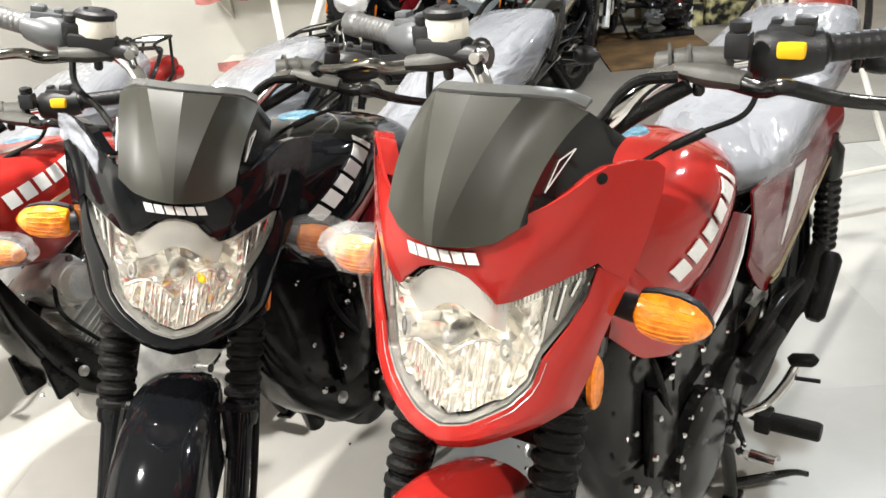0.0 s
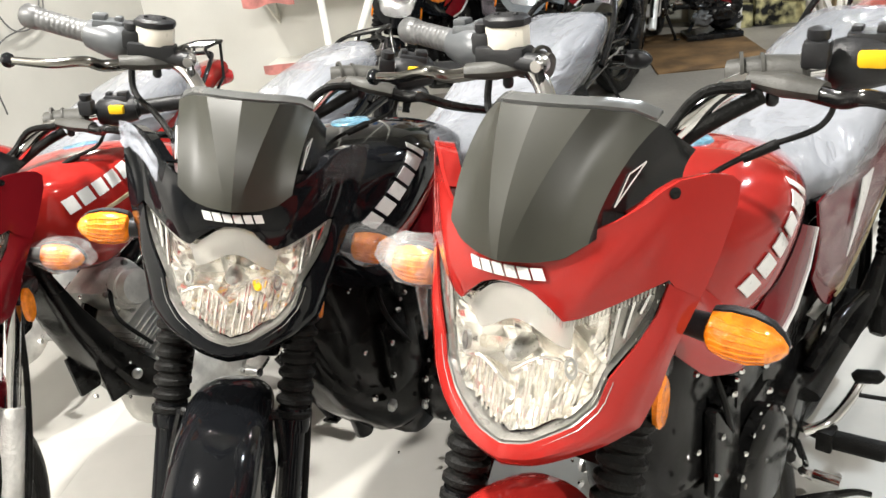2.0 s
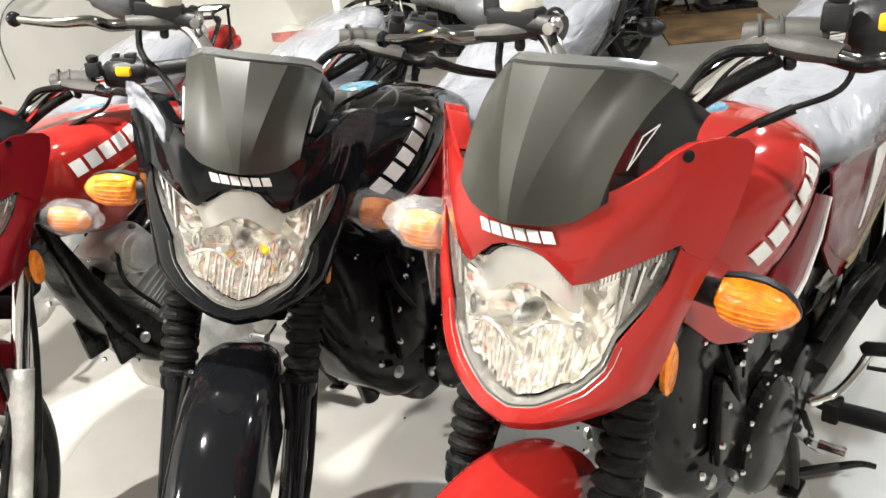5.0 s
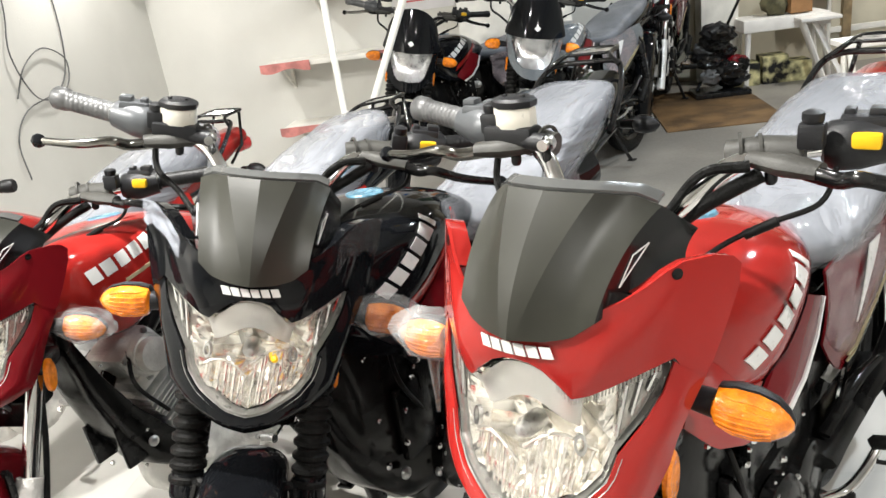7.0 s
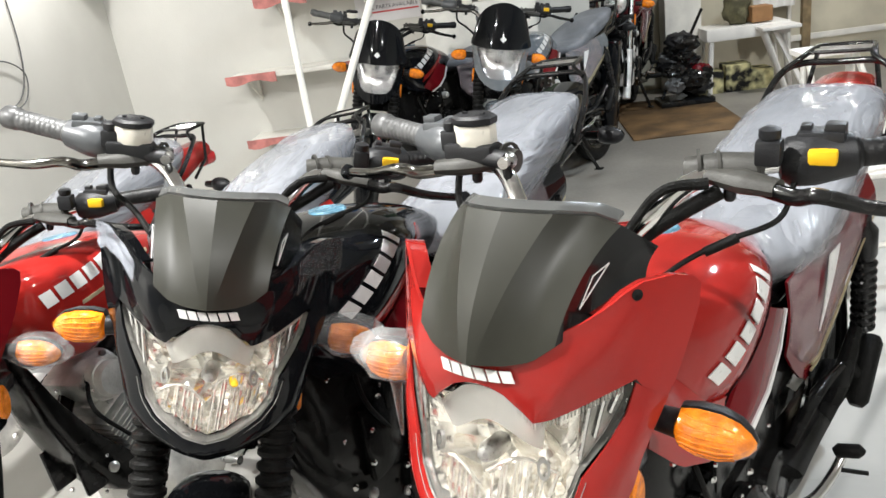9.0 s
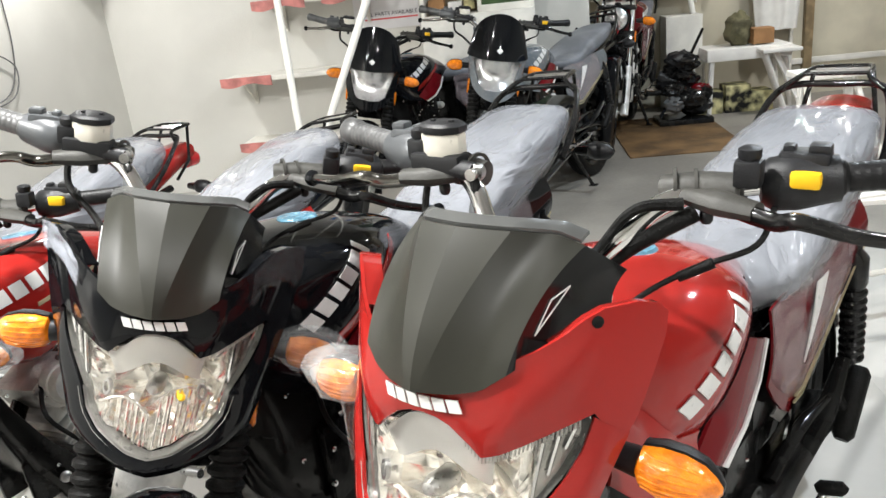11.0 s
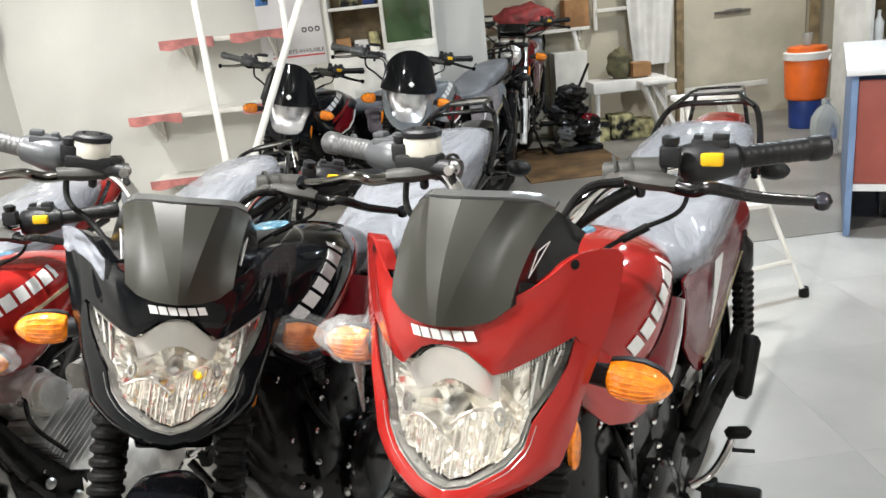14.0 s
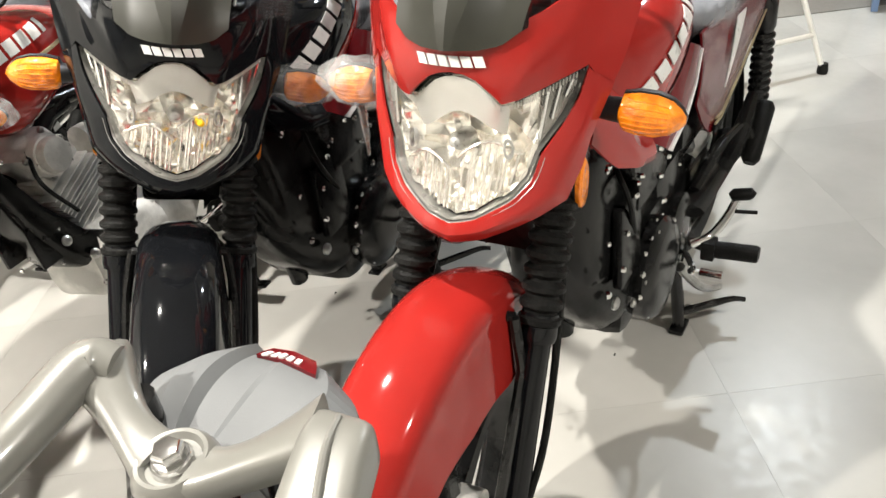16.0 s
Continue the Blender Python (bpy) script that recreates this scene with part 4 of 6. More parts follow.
def chassis_parts(root, paint, panel, centre_stand, wrap, tail, plump):
    part("frame", mesh_of("frame", [tube([(0, 0.93, 0.90), (0, 0.75, 0.74), (0, 0.45, 0.70), (0, 0.30, 0.60), (0, 0.32, 0.32)], 0.022, 10, 5)] + [tube([(s * 0.09, 0.42, 0.70), (s * 0.11, 0.1, 0.72), (s * 0.10, -0.35, 0.78)], 0.014, 10, 4) for s in (1, -1)], BLACK), root)
    sides = [tube([(s * 0.09, 0.38, 0.34), (s * 0.10, 0.2, 0.33), (s * 0.085, 0.0, 0.30)], [0.02, 0.018, 0.016], 10) for s in (1, -1)]
    part("swingarm", mesh_of("swingarm", sides, BLACK), root)
    for s in (1, -1):
        top, low = Vector((s * 0.148, -0.04, 0.70)), Vector((s * 0.142, -0.09, 0.36))
        d = (top - low).normalized()
        mm = Matrix.Translation(low) @ d.to_track_quat("Z", "Y").to_matrix().to_4x4()
        prof = [(0.012, 0), (0.012, 0.04)]
        for k in range(9):
            prof += [(0.020, 0.05 + 0.021 * k), (0.027, 0.055 + 0.021 * k), (0.027, 0.060 + 0.021 * k), (0.020, 0.066 + 0.021 * k)]
        prof += [(0.026, 0.25), (0.026, 0.31), (0.012, 0.33), (0.012, 0.345)]
        part("rear_shock", mesh_of("rear_shock%d" % s, [lathe(prof, 16, mm)], BLACK), root, None, "black coil rear shock absorber")
        part("footpeg", mesh_of("footpeg%d" % s, [tube([(s * 0.10, 0.44, 0.285), (s * 0.17, 0.44, 0.27)], 0.011, 10), box(s * 0.165, 0.44, 0.272, 0.03, 0.04, 0.045, 0.006), tube([(s * 0.175, 0.44, 0.272), (s * 0.18, 0.44, 0.272), (s * 0.262, 0.44, 0.278), (s * 0.267, 0.44, 0.278)], [0.012, 0.019, 0.019, 0.016], 12)], RUBBER), root, None, "black rubber footpeg")
        hanger = part("pillion_hanger", mesh_of("pillion_hanger%d" % s, [tube([(s * 0.10, 0.44, 0.30), (s * 0.128, 0.30, 0.345), (s * 0.150, 0.16, 0.41), (s * 0.152, 0.04, 0.47)], [0.016, 0.020, 0.022, 0.014], 10, 5, 0.5), tube([(s * 0.120, 0.42, 0.40), (s * 0.135, 0.28, 0.44), (s * 0.150, 0.16, 0.44)], [0.012, 0.014, 0.010], 8, 4, 0.5)], BLACK), root)
        part("rear_footpeg", mesh_of("rear_footpeg%d" % s, [tube([(s * 0.152, 0.08, 0.40), (s * 0.170, 0.08, 0.37)], 0.012, 10), tube([(s * 0.172, 0.115, 0.322), (s * 0.173, 0.105, 0.332), (s * 0.177, 0.01, 0.425), (s * 0.177, 0.0, 0.434)], [0.014, 0.023, 0.025, 0.018], 14)], RUBBER), hanger, None, "folded black rubber pillion peg")
        g, fm = [], []
        for i in range(15):
            y = 0.44 - 0.54 * i / 14
            lo, hi = panel_low(y), 0.742 + 0.035 * i / 14
            zs = [lo + (hi - lo) * j / 7 for j in range(8)]
            g.append([(Vector((s * panel_x(y, z), y, z)), Vector((s, 0, 0.1))) for z in zs])
            if i < 12:
                fm.append([(Vector((s * (panel_x(y, z) + 0.004 + 0.003 * noise.noise(Vector((y * 30, z * 40, s)))), y, z)), Vector((s, 0, 0.1))) for z in zs[1:]])
        side_panel = part("side_panel", mesh_of("side_panel%d" % s, [sheet(g, 0.004)], panel), root)
        part("panel_film", mesh_of("panel_film%d" % s, [sheet(fm, 0.001)], FILM_PANEL, 180), side_panel, None, "clear protective film")
        for k, (low, w, mat) in enumerate(((-0.004, 0.022, SATIN_BLACK), (0.020, 0.005, GOLD), (0.034, 0.005, GOLD))):
            gg = []
            for i in range(10):
                y = 0.32 - 0.40 * i / 9
                gg.append([(Vector((s * (panel_x(y, panel_low(y) + low + w * q) + 0.007), y, panel_low(y) + low + w * q)), Vector((s, 0, 0.1))) for q in (0, 1)])
            part("panel_stripe", mesh_of("panel_stripe%d_%d" % (s, k), [sheet(gg, 0.004)], mat), side_panel)
        wedge = []
        for i in range(7):
            t = i / 6
            y, z = 0.20 + 0.10 * t, 0.715 - 0.13 * t
            wedge.append([(Vector((s * (panel_x(y + q, z) + 0.008), y + q, z)), Vector((s, 0, 0.1))) for q in (0.030 * (1 - t) + 0.001, -0.030 * (1 - t) - 0.001)])
        part("panel_wedge", mesh_of("panel_wedge%d" % s, [sheet(wedge, 0.002)], WHITE_MARK), side_panel, None, "white pointed wedge marking")
        plate = [[(Vector((s * (0.122 + 0.012 * q), 0.47 - 0.20 * t + 0.075 * q * (1 - 0.5 * t), 0.27 + 0.21 * t)), Vector((s, 0.2, 0.1))) for q in (-0.5, 0.5)] for t in (0, 0.25, 0.5, 0.75, 1)]
        part("frame_plate", mesh_of("frame_plate%d" % s, [sheet(plate, 0.006)], CHROME), root, None, "polished silver frame plate")
    part("air_box", mesh_of("air_box", [box(0, 0.27, 0.58, 0.19, 0.30, 0.24, 0.03), box(0, 0.05, 0.66, 0.17, 0.20, 0.10, 0.03)], SATIN_BLACK), root)
    # chain case on the left
    part("chain_case", mesh_of("chain_case", [tube([(-0.105, 0.46, 0.37), (-0.11, 0.2, 0.36), (-0.11, -0.02, 0.33)], [0.05, 0.045, 0.055], 12, 4, 0.35)], BLACK), root)
    part("gear_lever", mesh_of("gear_lever", [tube([(-0.13, 0.50, 0.29), (-0.165, 0.57, 0.30), (-0.172, 0.62, 0.33), (-0.195, 0.62, 0.33)], 0.007, 8, 5), tube([(-0.19, 0.62, 0.33), (-0.232, 0.62, 0.33)], 0.011, 10)], CHROME), root)
    kick = part("kick_lever", mesh_of("kick_lever", [tube([(-0.13, 0.46, 0.285), (-0.165, 0.43, 0.30), (-0.182, 0.37, 0.315), (-0.192, 0.33, 0.34)], [0.010, 0.010, 0.010, 0.009], 10, 5)], CHROME), root, None, "bent chrome lever")
    part("lever_pad", mesh_of("lever_pad", [tube([(-0.178, 0.335, 0.348), (-0.186, 0.332, 0.352), (-0.220, 0.325, 0.356), (-0.226, 0.324, 0.352)], [0.008, 0.014, 0.014, 0.009], 12), tube([(-0.192, 0.34, 0.315), (-0.238, 0.33, 0.315)], 0.0045, 8)], RUBBER), kick)
    if centre_stand:
        part("centre_stand", mesh_of("centre_stand", [tube([(s * 0.095, 0.47, 0.25), (s * 0.100, 0.43, 0.12), (s * 0.100, 0.405, 0.012)], [0.016, 0.015, 0.014], 10) for s in (1, -1)] + [tube([(-0.09, 0.45, 0.17), (0.09, 0.45, 0.17)], 0.012, 8), box(-0.100, 0.40, 0.006, 0.035, 0.06, 0.012, 0.004), box(0.100, 0.40, 0.006, 0.035, 0.06, 0.012, 0.004), tube([(-0.10, 0.41, 0.055), (-0.165, 0.36, 0.065), (-0.205, 0.33, 0.070), (-0.232, 0.32, 0.068)], [0.010, 0.009, 0.007, 0.006], 8, 4)], BLACK), root, None, "black centre stand with foot tang")
        part("folded_side_stand", mesh_of("folded_side_stand", [tube([(-0.12, 0.50, 0.25), (-0.145, 0.44, 0.17), (-0.155, 0.37, 0.115), (-0.175, 0.34, 0.105)], [0.012, 0.010, 0.009, 0.007], 8, 4)], STEEL), root)
    else:
        part("side_stand", mesh_of("side_stand", [tube([(-0.09, 0.44, 0.27), (-0.14, 0.42, 0.15), (-0.185, 0.40, 0.035)], [0.013, 0.011, 0.010], 10), box(-0.19, 0.40, 0.035, 0.05, 0.035, 0.008, 0.003)], BLACK), root)
        part("centre_stand", mesh_of("folded_centre_stand", [tube([(s * 0.10, 0.40, 0.26), (s * 0.12, 0.25, 0.20), (s * 0.13, 0.10, 0.18)], 0.013, 10) for s in (1, -1)], BLACK), root)
    part("rear_mudguard", mesh_of("rear_mudguard", [fender(38, 205, 0.335, 0.075, 0.04, 0.0, 0.30)], BLACK), root)
    part("tail_cowl", mesh_of("tail_cowl", [loft(dense([(0.10, 0.735, 0.11, 0.04, 0.05, 3), (-0.15, 0.785, 0.12, 0.06, 0.06, 3), (-0.36, 0.852, 0.105, 0.05, 0.06, 2.8), (-0.54, 0.89, 0.07, 0.03, 0.04, 2.4)]), 20)], tail), root)
    part("tail_lamp", mesh_of("tail_lamp", [loft(dense([(-0.52, 0.855, 0.065, 0.035, 0.04, 3), (-0.57, 0.85, 0.06, 0.03, 0.035, 3), (-0.60, 0.845, 0.03, 0.015, 0.02, 2.5)]), 16)], TAIL_RED), root, None, "red tail lamp lens")
    seat = part("seat", mesh_of("seat", [loft(dense([(0.52, 0.780, 0.05, 0.020, 0.03, 2.4), (0.45, 0.768, 0.095, 0.026, 0.04, 2.6), (0.36, 0.760, 0.126, 0.028, 0.045, 2.8), (0.21, 0.772, 0.138, 0.034, 0.06, 3), (0.08, 0.812, 0.142, 0.042, 0.075, 3), (-0.05, 0.840, 0.142, 0.045, 0.08, 3), (-0.20, 0.868, 0.138, 0.042, 0.07, 3), (-0.32, 0.893, 0.115, 0.032, 0.05, 2.8), (-0.36, 0.89, 0.07, 0.012, 0.02, 2.5)]), 28)], SEAT), root, None, "grey vinyl seat under clear packing film" if wrap else "plain grey vinyl seat")
    if wrap:
        rows = dense([(0.51, 0.782, 0.06, 0.028, 0.045, 2.4), (0.44, 0.770, 0.106, 0.034, 0.055, 2.4), (0.35, 0.762, 0.136, 0.038, 0.060, 2.6), (0.21, 0.774, 0.148, 0.044, 0.090, 3.0), (0.08, 0.814, 0.152, 0.054, 0.118, 3.2), (-0.05, 0.842, 0.152, 0.056, 0.110, 3.2), (-0.20, 0.868, 0.148, 0.053, 0.070, 3.0), (-0.32, 0.892, 0.128, 0.042, 0.06, 2.6), (-0.375, 0.89, 0.09, 0.02, 0.03, 2.5)], 7)
        vs, fs = loft(rows, 44)
        vs = [Vector((v.x, v.y, v.z + max(0.0, v.z - 0.79) * (plump - 1) * 0.8)) for v in vs]
        vs = [v + Vector((v.x, 0, v.z - 0.8)).normalized() * (0.005 * noise.noise(v * 11) + 0.0035 * noise.noise(Vector((v.x * 45, v.y * 16, v.z * 30)))) for v in vs]
        part("seat_film", mesh_of("seat_film%d" % (plump > 1), [(vs, fs)], FILM, 180), seat, None, "crinkled clear plastic film over the seat")
    # rack
    rack = part("rear_rack", mesh_of("rack_rails", [tube([(s * 0.150, -0.20, 0.80), (s * 0.150, -0.29, 0.868), (s * 0.128, -0.39, 0.942), (s * 0.088, -0.44, 0.962), (0, -0.45, 0.962)], 0.0085, 10, 6) for s in (1, -1)], BLACK), root, None, "glossy black tubular luggage rack")
    part("rack_loop", mesh_of("rack_loop", [tube([(0.118, -0.40, 0.955), (0.080, -0.43, 0.982), (0.068, -0.52, 0.990), (0.045, -0.555, 0.988), (-0.045, -0.555, 0.988), (-0.068, -0.52, 0.990), (-0.080, -0.43, 0.982), (-0.118, -0.40, 0.955)], 0.007, 10, 5)], BLACK), rack)
    for k in range(3):
        part("rack_bar", mesh_of("rack_bar%d" % k, [tube([(-0.072, -0.45 - 0.035 * k, 0.987), (0.072, -0.45 - 0.035 * k, 0.987)], 0.005, 8)], CHROME if k else BLACK), rack)
    for s in (1, -1):
        part("rack_strut", mesh_of("rack_strut%d" % s, [tube([(s * 0.066, -0.53, 0.988), (s * 0.09, -0.48, 0.86), (s * 0.09, -0.40, 0.80)], 0.006, 8)], BLACK), rack)
        stalk, back, lens, ribs = signal(s, -0.46, 0.76, 0.085)
        part("rear_signal", mesh_of("rear_signal%d" % s, [stalk, back], BLACK), root)
        part("rear_signal_lens", mesh_of("rear_signal_lens%d" % s, [lens], DARK_PLASTIC), root)


def motorcycle(label, at, heading, steer, lean, paint, scale=1.0, panel=None, tank_paint=None, fork="gaiter", cowl=True,
               wrap_left=False, wrap_right=False, engine=BLACK, cover=BLACK, centre_stand=False, group="motorcycles in a row",
               screen_mat=None, pitch=0.0, tail=BLACK_PAINT, wrap=True):
    """at: where the steering head stands on the plan; heading: degrees from -y towards -x."""
    panel = panel or paint
    tank_paint = tank_paint or paint
    root = new("motorcycle")
    tagged(root, label, "motorcycle", group)
    rot = Matrix.Rotation(radians(180 - heading), 4, "Z") @ Matrix.Rotation(radians(-lean), 4, "Y") @ Matrix.Rotation(radians(pitch), 4, "X")
    off = rot @ (STEER_AT * scale)
    root.matrix_basis = Matrix.Translation((at[0] - off.x, at[1] - off.y, 0)) @ rot @ Matrix.Scale(scale, 4)
    S = steer_matrix(steer)
    # front end
    wheel = new("front_wheel")
    wheel.parent = root
    wheel.matrix_basis = S
    wheel_parts(wheel, 1.29, 0.30, None, 0.043, "front_wheel", BLACK)
    rear = new("rear_wheel")
    rear.parent = root
    wheel_parts(rear, 0.0, 0.30, None, 0.050, "rear_wheel", BLACK)
    for s in (1, -1):
        if fork == "gaiter":
            part("fork_leg", mesh_of("fork_leg%d" % s, [fork_run(s, -0.02, 0.32, 0.021)], BLACK_PAINT), root, S)
            part("fork_tube", mesh_of("fork_upper%d" % s, [fork_run(s, 0.54, 0.74, 0.018)], BLACK_PAINT), root, S)
            part("fork_collar", mesh_of("fork_collar%d" % s, [lathe([(0.026, 0), (0.028, 0.01), (0.026, 0.04)], 16, Matrix.Translation(Vector((s * 0.098, 1.29, 0.30)) + STEER_DIR * 0.28) @ STEER_DIR.to_track_quat("Z", "Y").to_matrix().to_4x4())], BLACK_PAINT), root, S)
            part("fork_gaiter", mesh_of("fork_gaiter%d" % s, [gaiter(s)], RUBBER), root, S, "ribbed black rubber fork gaiter")
        else:
            part("fork_slider", mesh_of("fork_slider%d" % s, [fork_run(s, -0.02, 0.30, 0.025)], ALUMINIUM), root, S, "silver cast fork slider")
            part("fork_tube", mesh_of("fork_tube%d" % s, [fork_run(s, 0.30, 0.74, 0.017)], CHROME), root, S, "bright chrome fork tube")
        refl = Vector((s * 0.125, 1.29, 0.30)) + STEER_DIR * 0.50
        part("side_reflector", mesh_of("side_reflector%d" % s, [lathe([(0.026, 0), (0.026, 0.006), (0.022, 0.009)], 20, Matrix.Translation(refl) @ Matrix.Rotation(radians(90 * s), 4, "Y") @ Matrix.Diagonal((1.4, 0.7, 1, 1)))], AMBER_DEEP), root, S, "oval amber side reflector")
    part("axle", mesh_of("front_axle", [tube([(-0.12, 1.29, 0.30), (0.12, 1.29, 0.30)], 0.011, 10)], STEEL), root, S)
    part("triple_clamp", mesh_of("triple_clamp", [box(0, 0.985, 0.93, 0.25, 0.07, 0.03, 0.01), box(0, 1.05, 0.77, 0.25, 0.075, 0.035, 0.01), tube([Vector(STEER_AT) + STEER_DIR * -0.15, Vector(STEER_AT) + STEER_DIR * 0.05], 0.03, 14)], BLACK), root, S)
    part("front_mudguard", mesh_of("front_mudguard", [front_guard()], paint, 28), root, S, "curved glossy front mudguard")
    part("mudguard_brace", mesh_of("mudguard_brace", [tube([(s * 0.09, 1.29 + 0.02, 0.36), (s * 0.088, 1.20, 0.52), (s * 0.075, 1.19, 0.60)], 0.008, 8) for s in (1, -1)] + [tube([(-0.075, 1.19, 0.60), (0.075, 1.19, 0.60)], 0.008, 8)], BLACK), root, S)
    part("fork_shield", mesh_of("fork_shield", [box(0, 1.035, 0.715, 0.19, 0.05, 0.10, 0.014), box(0, 1.06, 0.66, 0.13, 0.04, 0.06, 0.01)], SATIN_BLACK), root, S)
    part("horn", mesh_of("horn", [lathe([(0.036, -0.015), (0.044, 0.0), (0.044, 0.014), (0.030, 0.018), (0.010, 0.018)], 24, pose(0.02, 1.085, 0.70, -96, 0, 0))], BLACK), root, S, "round black horn")
    for k, (x0, x1, dz) in enumerate(((-0.08, 0.03, 0.0), (-0.05, -0.02, 0.02), (0.06, -0.03, 0.01), (0.085, 0.05, -0.02))):
        part("wire", mesh_of("front_wire%d" % k, [tube([(x0, 1.06, 0.78), (x0 + 0.01, 1.085, 0.74 + dz), (x1, 1.09, 0.68 + dz), (x1 * 0.6, 1.02, 0.62)], 0.0045, 7, 6)], RUBBER if k % 2 else HOUSING_GREY), root, S)
    part("brake_caliper", mesh_of("brake_caliper", [box(0.075, 1.20, 0.37, 0.05, 0.06, 0.10, 0.012)], BLACK), root, S)
    part("speedo_cable", mesh_of("speedo_cable", [tube([(-0.115, 1.28, 0.32), (-0.125, 1.21, 0.42), (-0.118, 1.12, 0.62), (-0.10, 1.06, 0.80)], 0.006, 8, 6)], RUBBER), root, S)
    if cowl:
        mask = part("lamp_cowl", mesh_of("lamp_cowl", [patch(lambda s: lens_top(s) + 0.003 if abs(s) < 0.1335 else float(np.interp(abs(s), [0.1335, 0.157, 0.164, 0.170, 0.174], [-0.026, -0.05, -0.02, 0.014, 0.040])), cowl_top, -0.174, 0.174, 76, 10, lambda s, t: 0.003 + 0.010 * max(0.0, 1 - abs(abs(s) - 0.062 - 0.03 * t) / 0.05) * (abs(s) < 0.134) * math.sin(math.pi * min(1, t + 0.12)), 0.004), cheek(), mirrored(cheek()), cowl_return(), mirrored(cowl_return())], paint, 35), root, S, "painted headlamp cowl")
        if paint is BLACK_PAINT:
            # protective film still sticking to both ears of the cowl
            for sd, inner, deep in ((1, 0.100, 0.030), (-1, 0.108, 0.050)):
                ragged = lambda q, deep=deep: cowl_top(q) - deep - 0.35 * deep * noise.noise(Vector((q * 70, deep * 90, 0)))
                film = patch(ragged, lambda q: cowl_top(q) + 0.004, sd * inner, sd * 0.168, 26, 8, lambda q, t: 0.0115 + 0.006 * noise.noise(Vector((q * 60, t * 2.5, 3.1))), 0.0012)
                part("cowl_film", mesh_of("cowl_film%d" % sd, [film], FILM_THIN if sd > 0 else FILM_GLOSS, 180), mask, None, "clear protective film on the cowl")
        part("lamp_trim", mesh_of("lamp_trim", [band(1.0, 1.050, -0.004, 0.0045, 0.004)], TRIM_GREY), mask)
        g = []
        for s in np.linspace(-0.1325, 0.1325, 81):
            g.append([face(s, lens_bot(s) + 0.001, -0.001 - 0.0055 * k) for k in range(5)])
        part("lamp_rim", mesh_of("lamp_rim", [sheet(g, 0.002)], LENS_EDGE), mask)
        part("lamp_glass", mesh_of("lamp_glass", [patch(lens_bot, lens_top, -0.1325, 0.1325, 40, 10, -0.003, 0.0025)], GLASS), mask, None, "clear headlamp lens").visible_shadow = False
        part("lamp_reflector", mesh_of("lamp_reflector", [reflector()], MIRROR, 20), mask, None, "bright chrome multi-facet reflector")
        part("lamp_flutes", mesh_of("lamp_flutes", flutes(), MIRROR_FLUTED), mask)
        part("lamp_comb", mesh_of("lamp_comb", lamp_teeth(), LAMP_FROST), mask)
        if paint is BLACK_PAINT:
            c, n = face(-0.040, -0.112, -0.020)
            part("position_bulb", mesh_of("position_bulb", [lathe([(0.005, -0.012), (0.0065, 0.0), (0.005, 0.008), (0.001, 0.011)], 12, Matrix.Translation(c) @ n.to_track_quat("Z", "Y").to_matrix().to_4x4())], YELLOW), mask, None, "small yellow position bulb")
        part("lamp_hood", mesh_of("lamp_hood", [lamp_hood()], LAMP_FROST), mask, None, "frosted position lamp hood")
        for s in (1, -1):
            c, n = face(s * 0.130, 0.067, 0.0036)
            part("screw_hole", mesh_of("screw_hole%d" % s, [lathe([(0.0058, -0.002), (0.0058, 0.0008), (0.004, 0.0006), (0.0005, 0.0003)], 16, Matrix.Translation(c) @ n.to_track_quat("Z", "Y").to_matrix().to_4x4())], BLACK), mask)
            part("wing_bowl", mesh_of("wing_bowl%d" % s, [patch(lambda q: lens_bot(q) + 0.005, lambda q: lens_top(q) - 0.004, s * 0.097, s * 0.129, 12, 8, -0.0105, 0.001)], WING_GREY), mask, None, "dark grey position lamp bowl")
            part("wing_slats", mesh_of("wing_slats%d" % s, wing_slats(s), CHROME), mask)
            c, n = face(s * 0.066, -0.108, -0.014)
            part("lamp_socket", mesh_of("lamp_socket%d" % s, [ring_lathe([(0.006, 0), (0.0095, 0), (0.0095, 0.005), (0.006, 0.005)], 20, Matrix.Translation(c) @ n.to_track_quat("Z", "Y").to_matrix().to_4x4() @ Matrix.Diagonal((0.7, 1.3, 1, 1)))], STEEL), mask)
        c, n = face(0, -0.100, -0.055)
        part("bulb", mesh_of("bulb", [lathe([(0.012, 0), (0.012, 0.03), (0.007, 0.042), (0.001, 0.044)], 14, Matrix.Translation(c) @ n.to_track_quat("Z", "Y").to_matrix().to_4x4())], STEEL), mask)
        screen = part("fly_screen", mesh_of("fly_screen", [screen_mesh()], screen_mat or MATT_BLACK, 11), root, S, "matt black faceted fly screen")
        part("screen_lip", mesh_of("screen_lip", [screen_lip()], LIP_SHEEN), screen)
        for s in (1, -1):
            part("screen_side", mesh_of("screen_side%d" % s, [screen_flank(s)], SIDE_SHADED, 30), screen, None, "glossy screen side, blackened for its dark reflection")
            part("screen_mark", mesh_of("screen_mark%d" % s, screen_mark(s), WHITE_MARK), screen, None, "thin pale triangle outline")
        part("lamp_backing", mesh_of("lamp_backing", [loft(dense([(0.98, 0.90, 0.10, 0.09, 0.10, 3), (1.06, 0.88, 0.115, 0.10, 0.12, 3), (1.12, 0.86, 0.10, 0.06, 0.10, 2.6)]), 18)], BLACK), root, S)
        part("instrument_panel", mesh_of("instrument_panel", [box(0, 1.00, 1.03, 0.15, 0.05, 0.05, 0.015)], DARK_PLASTIC), root, S)
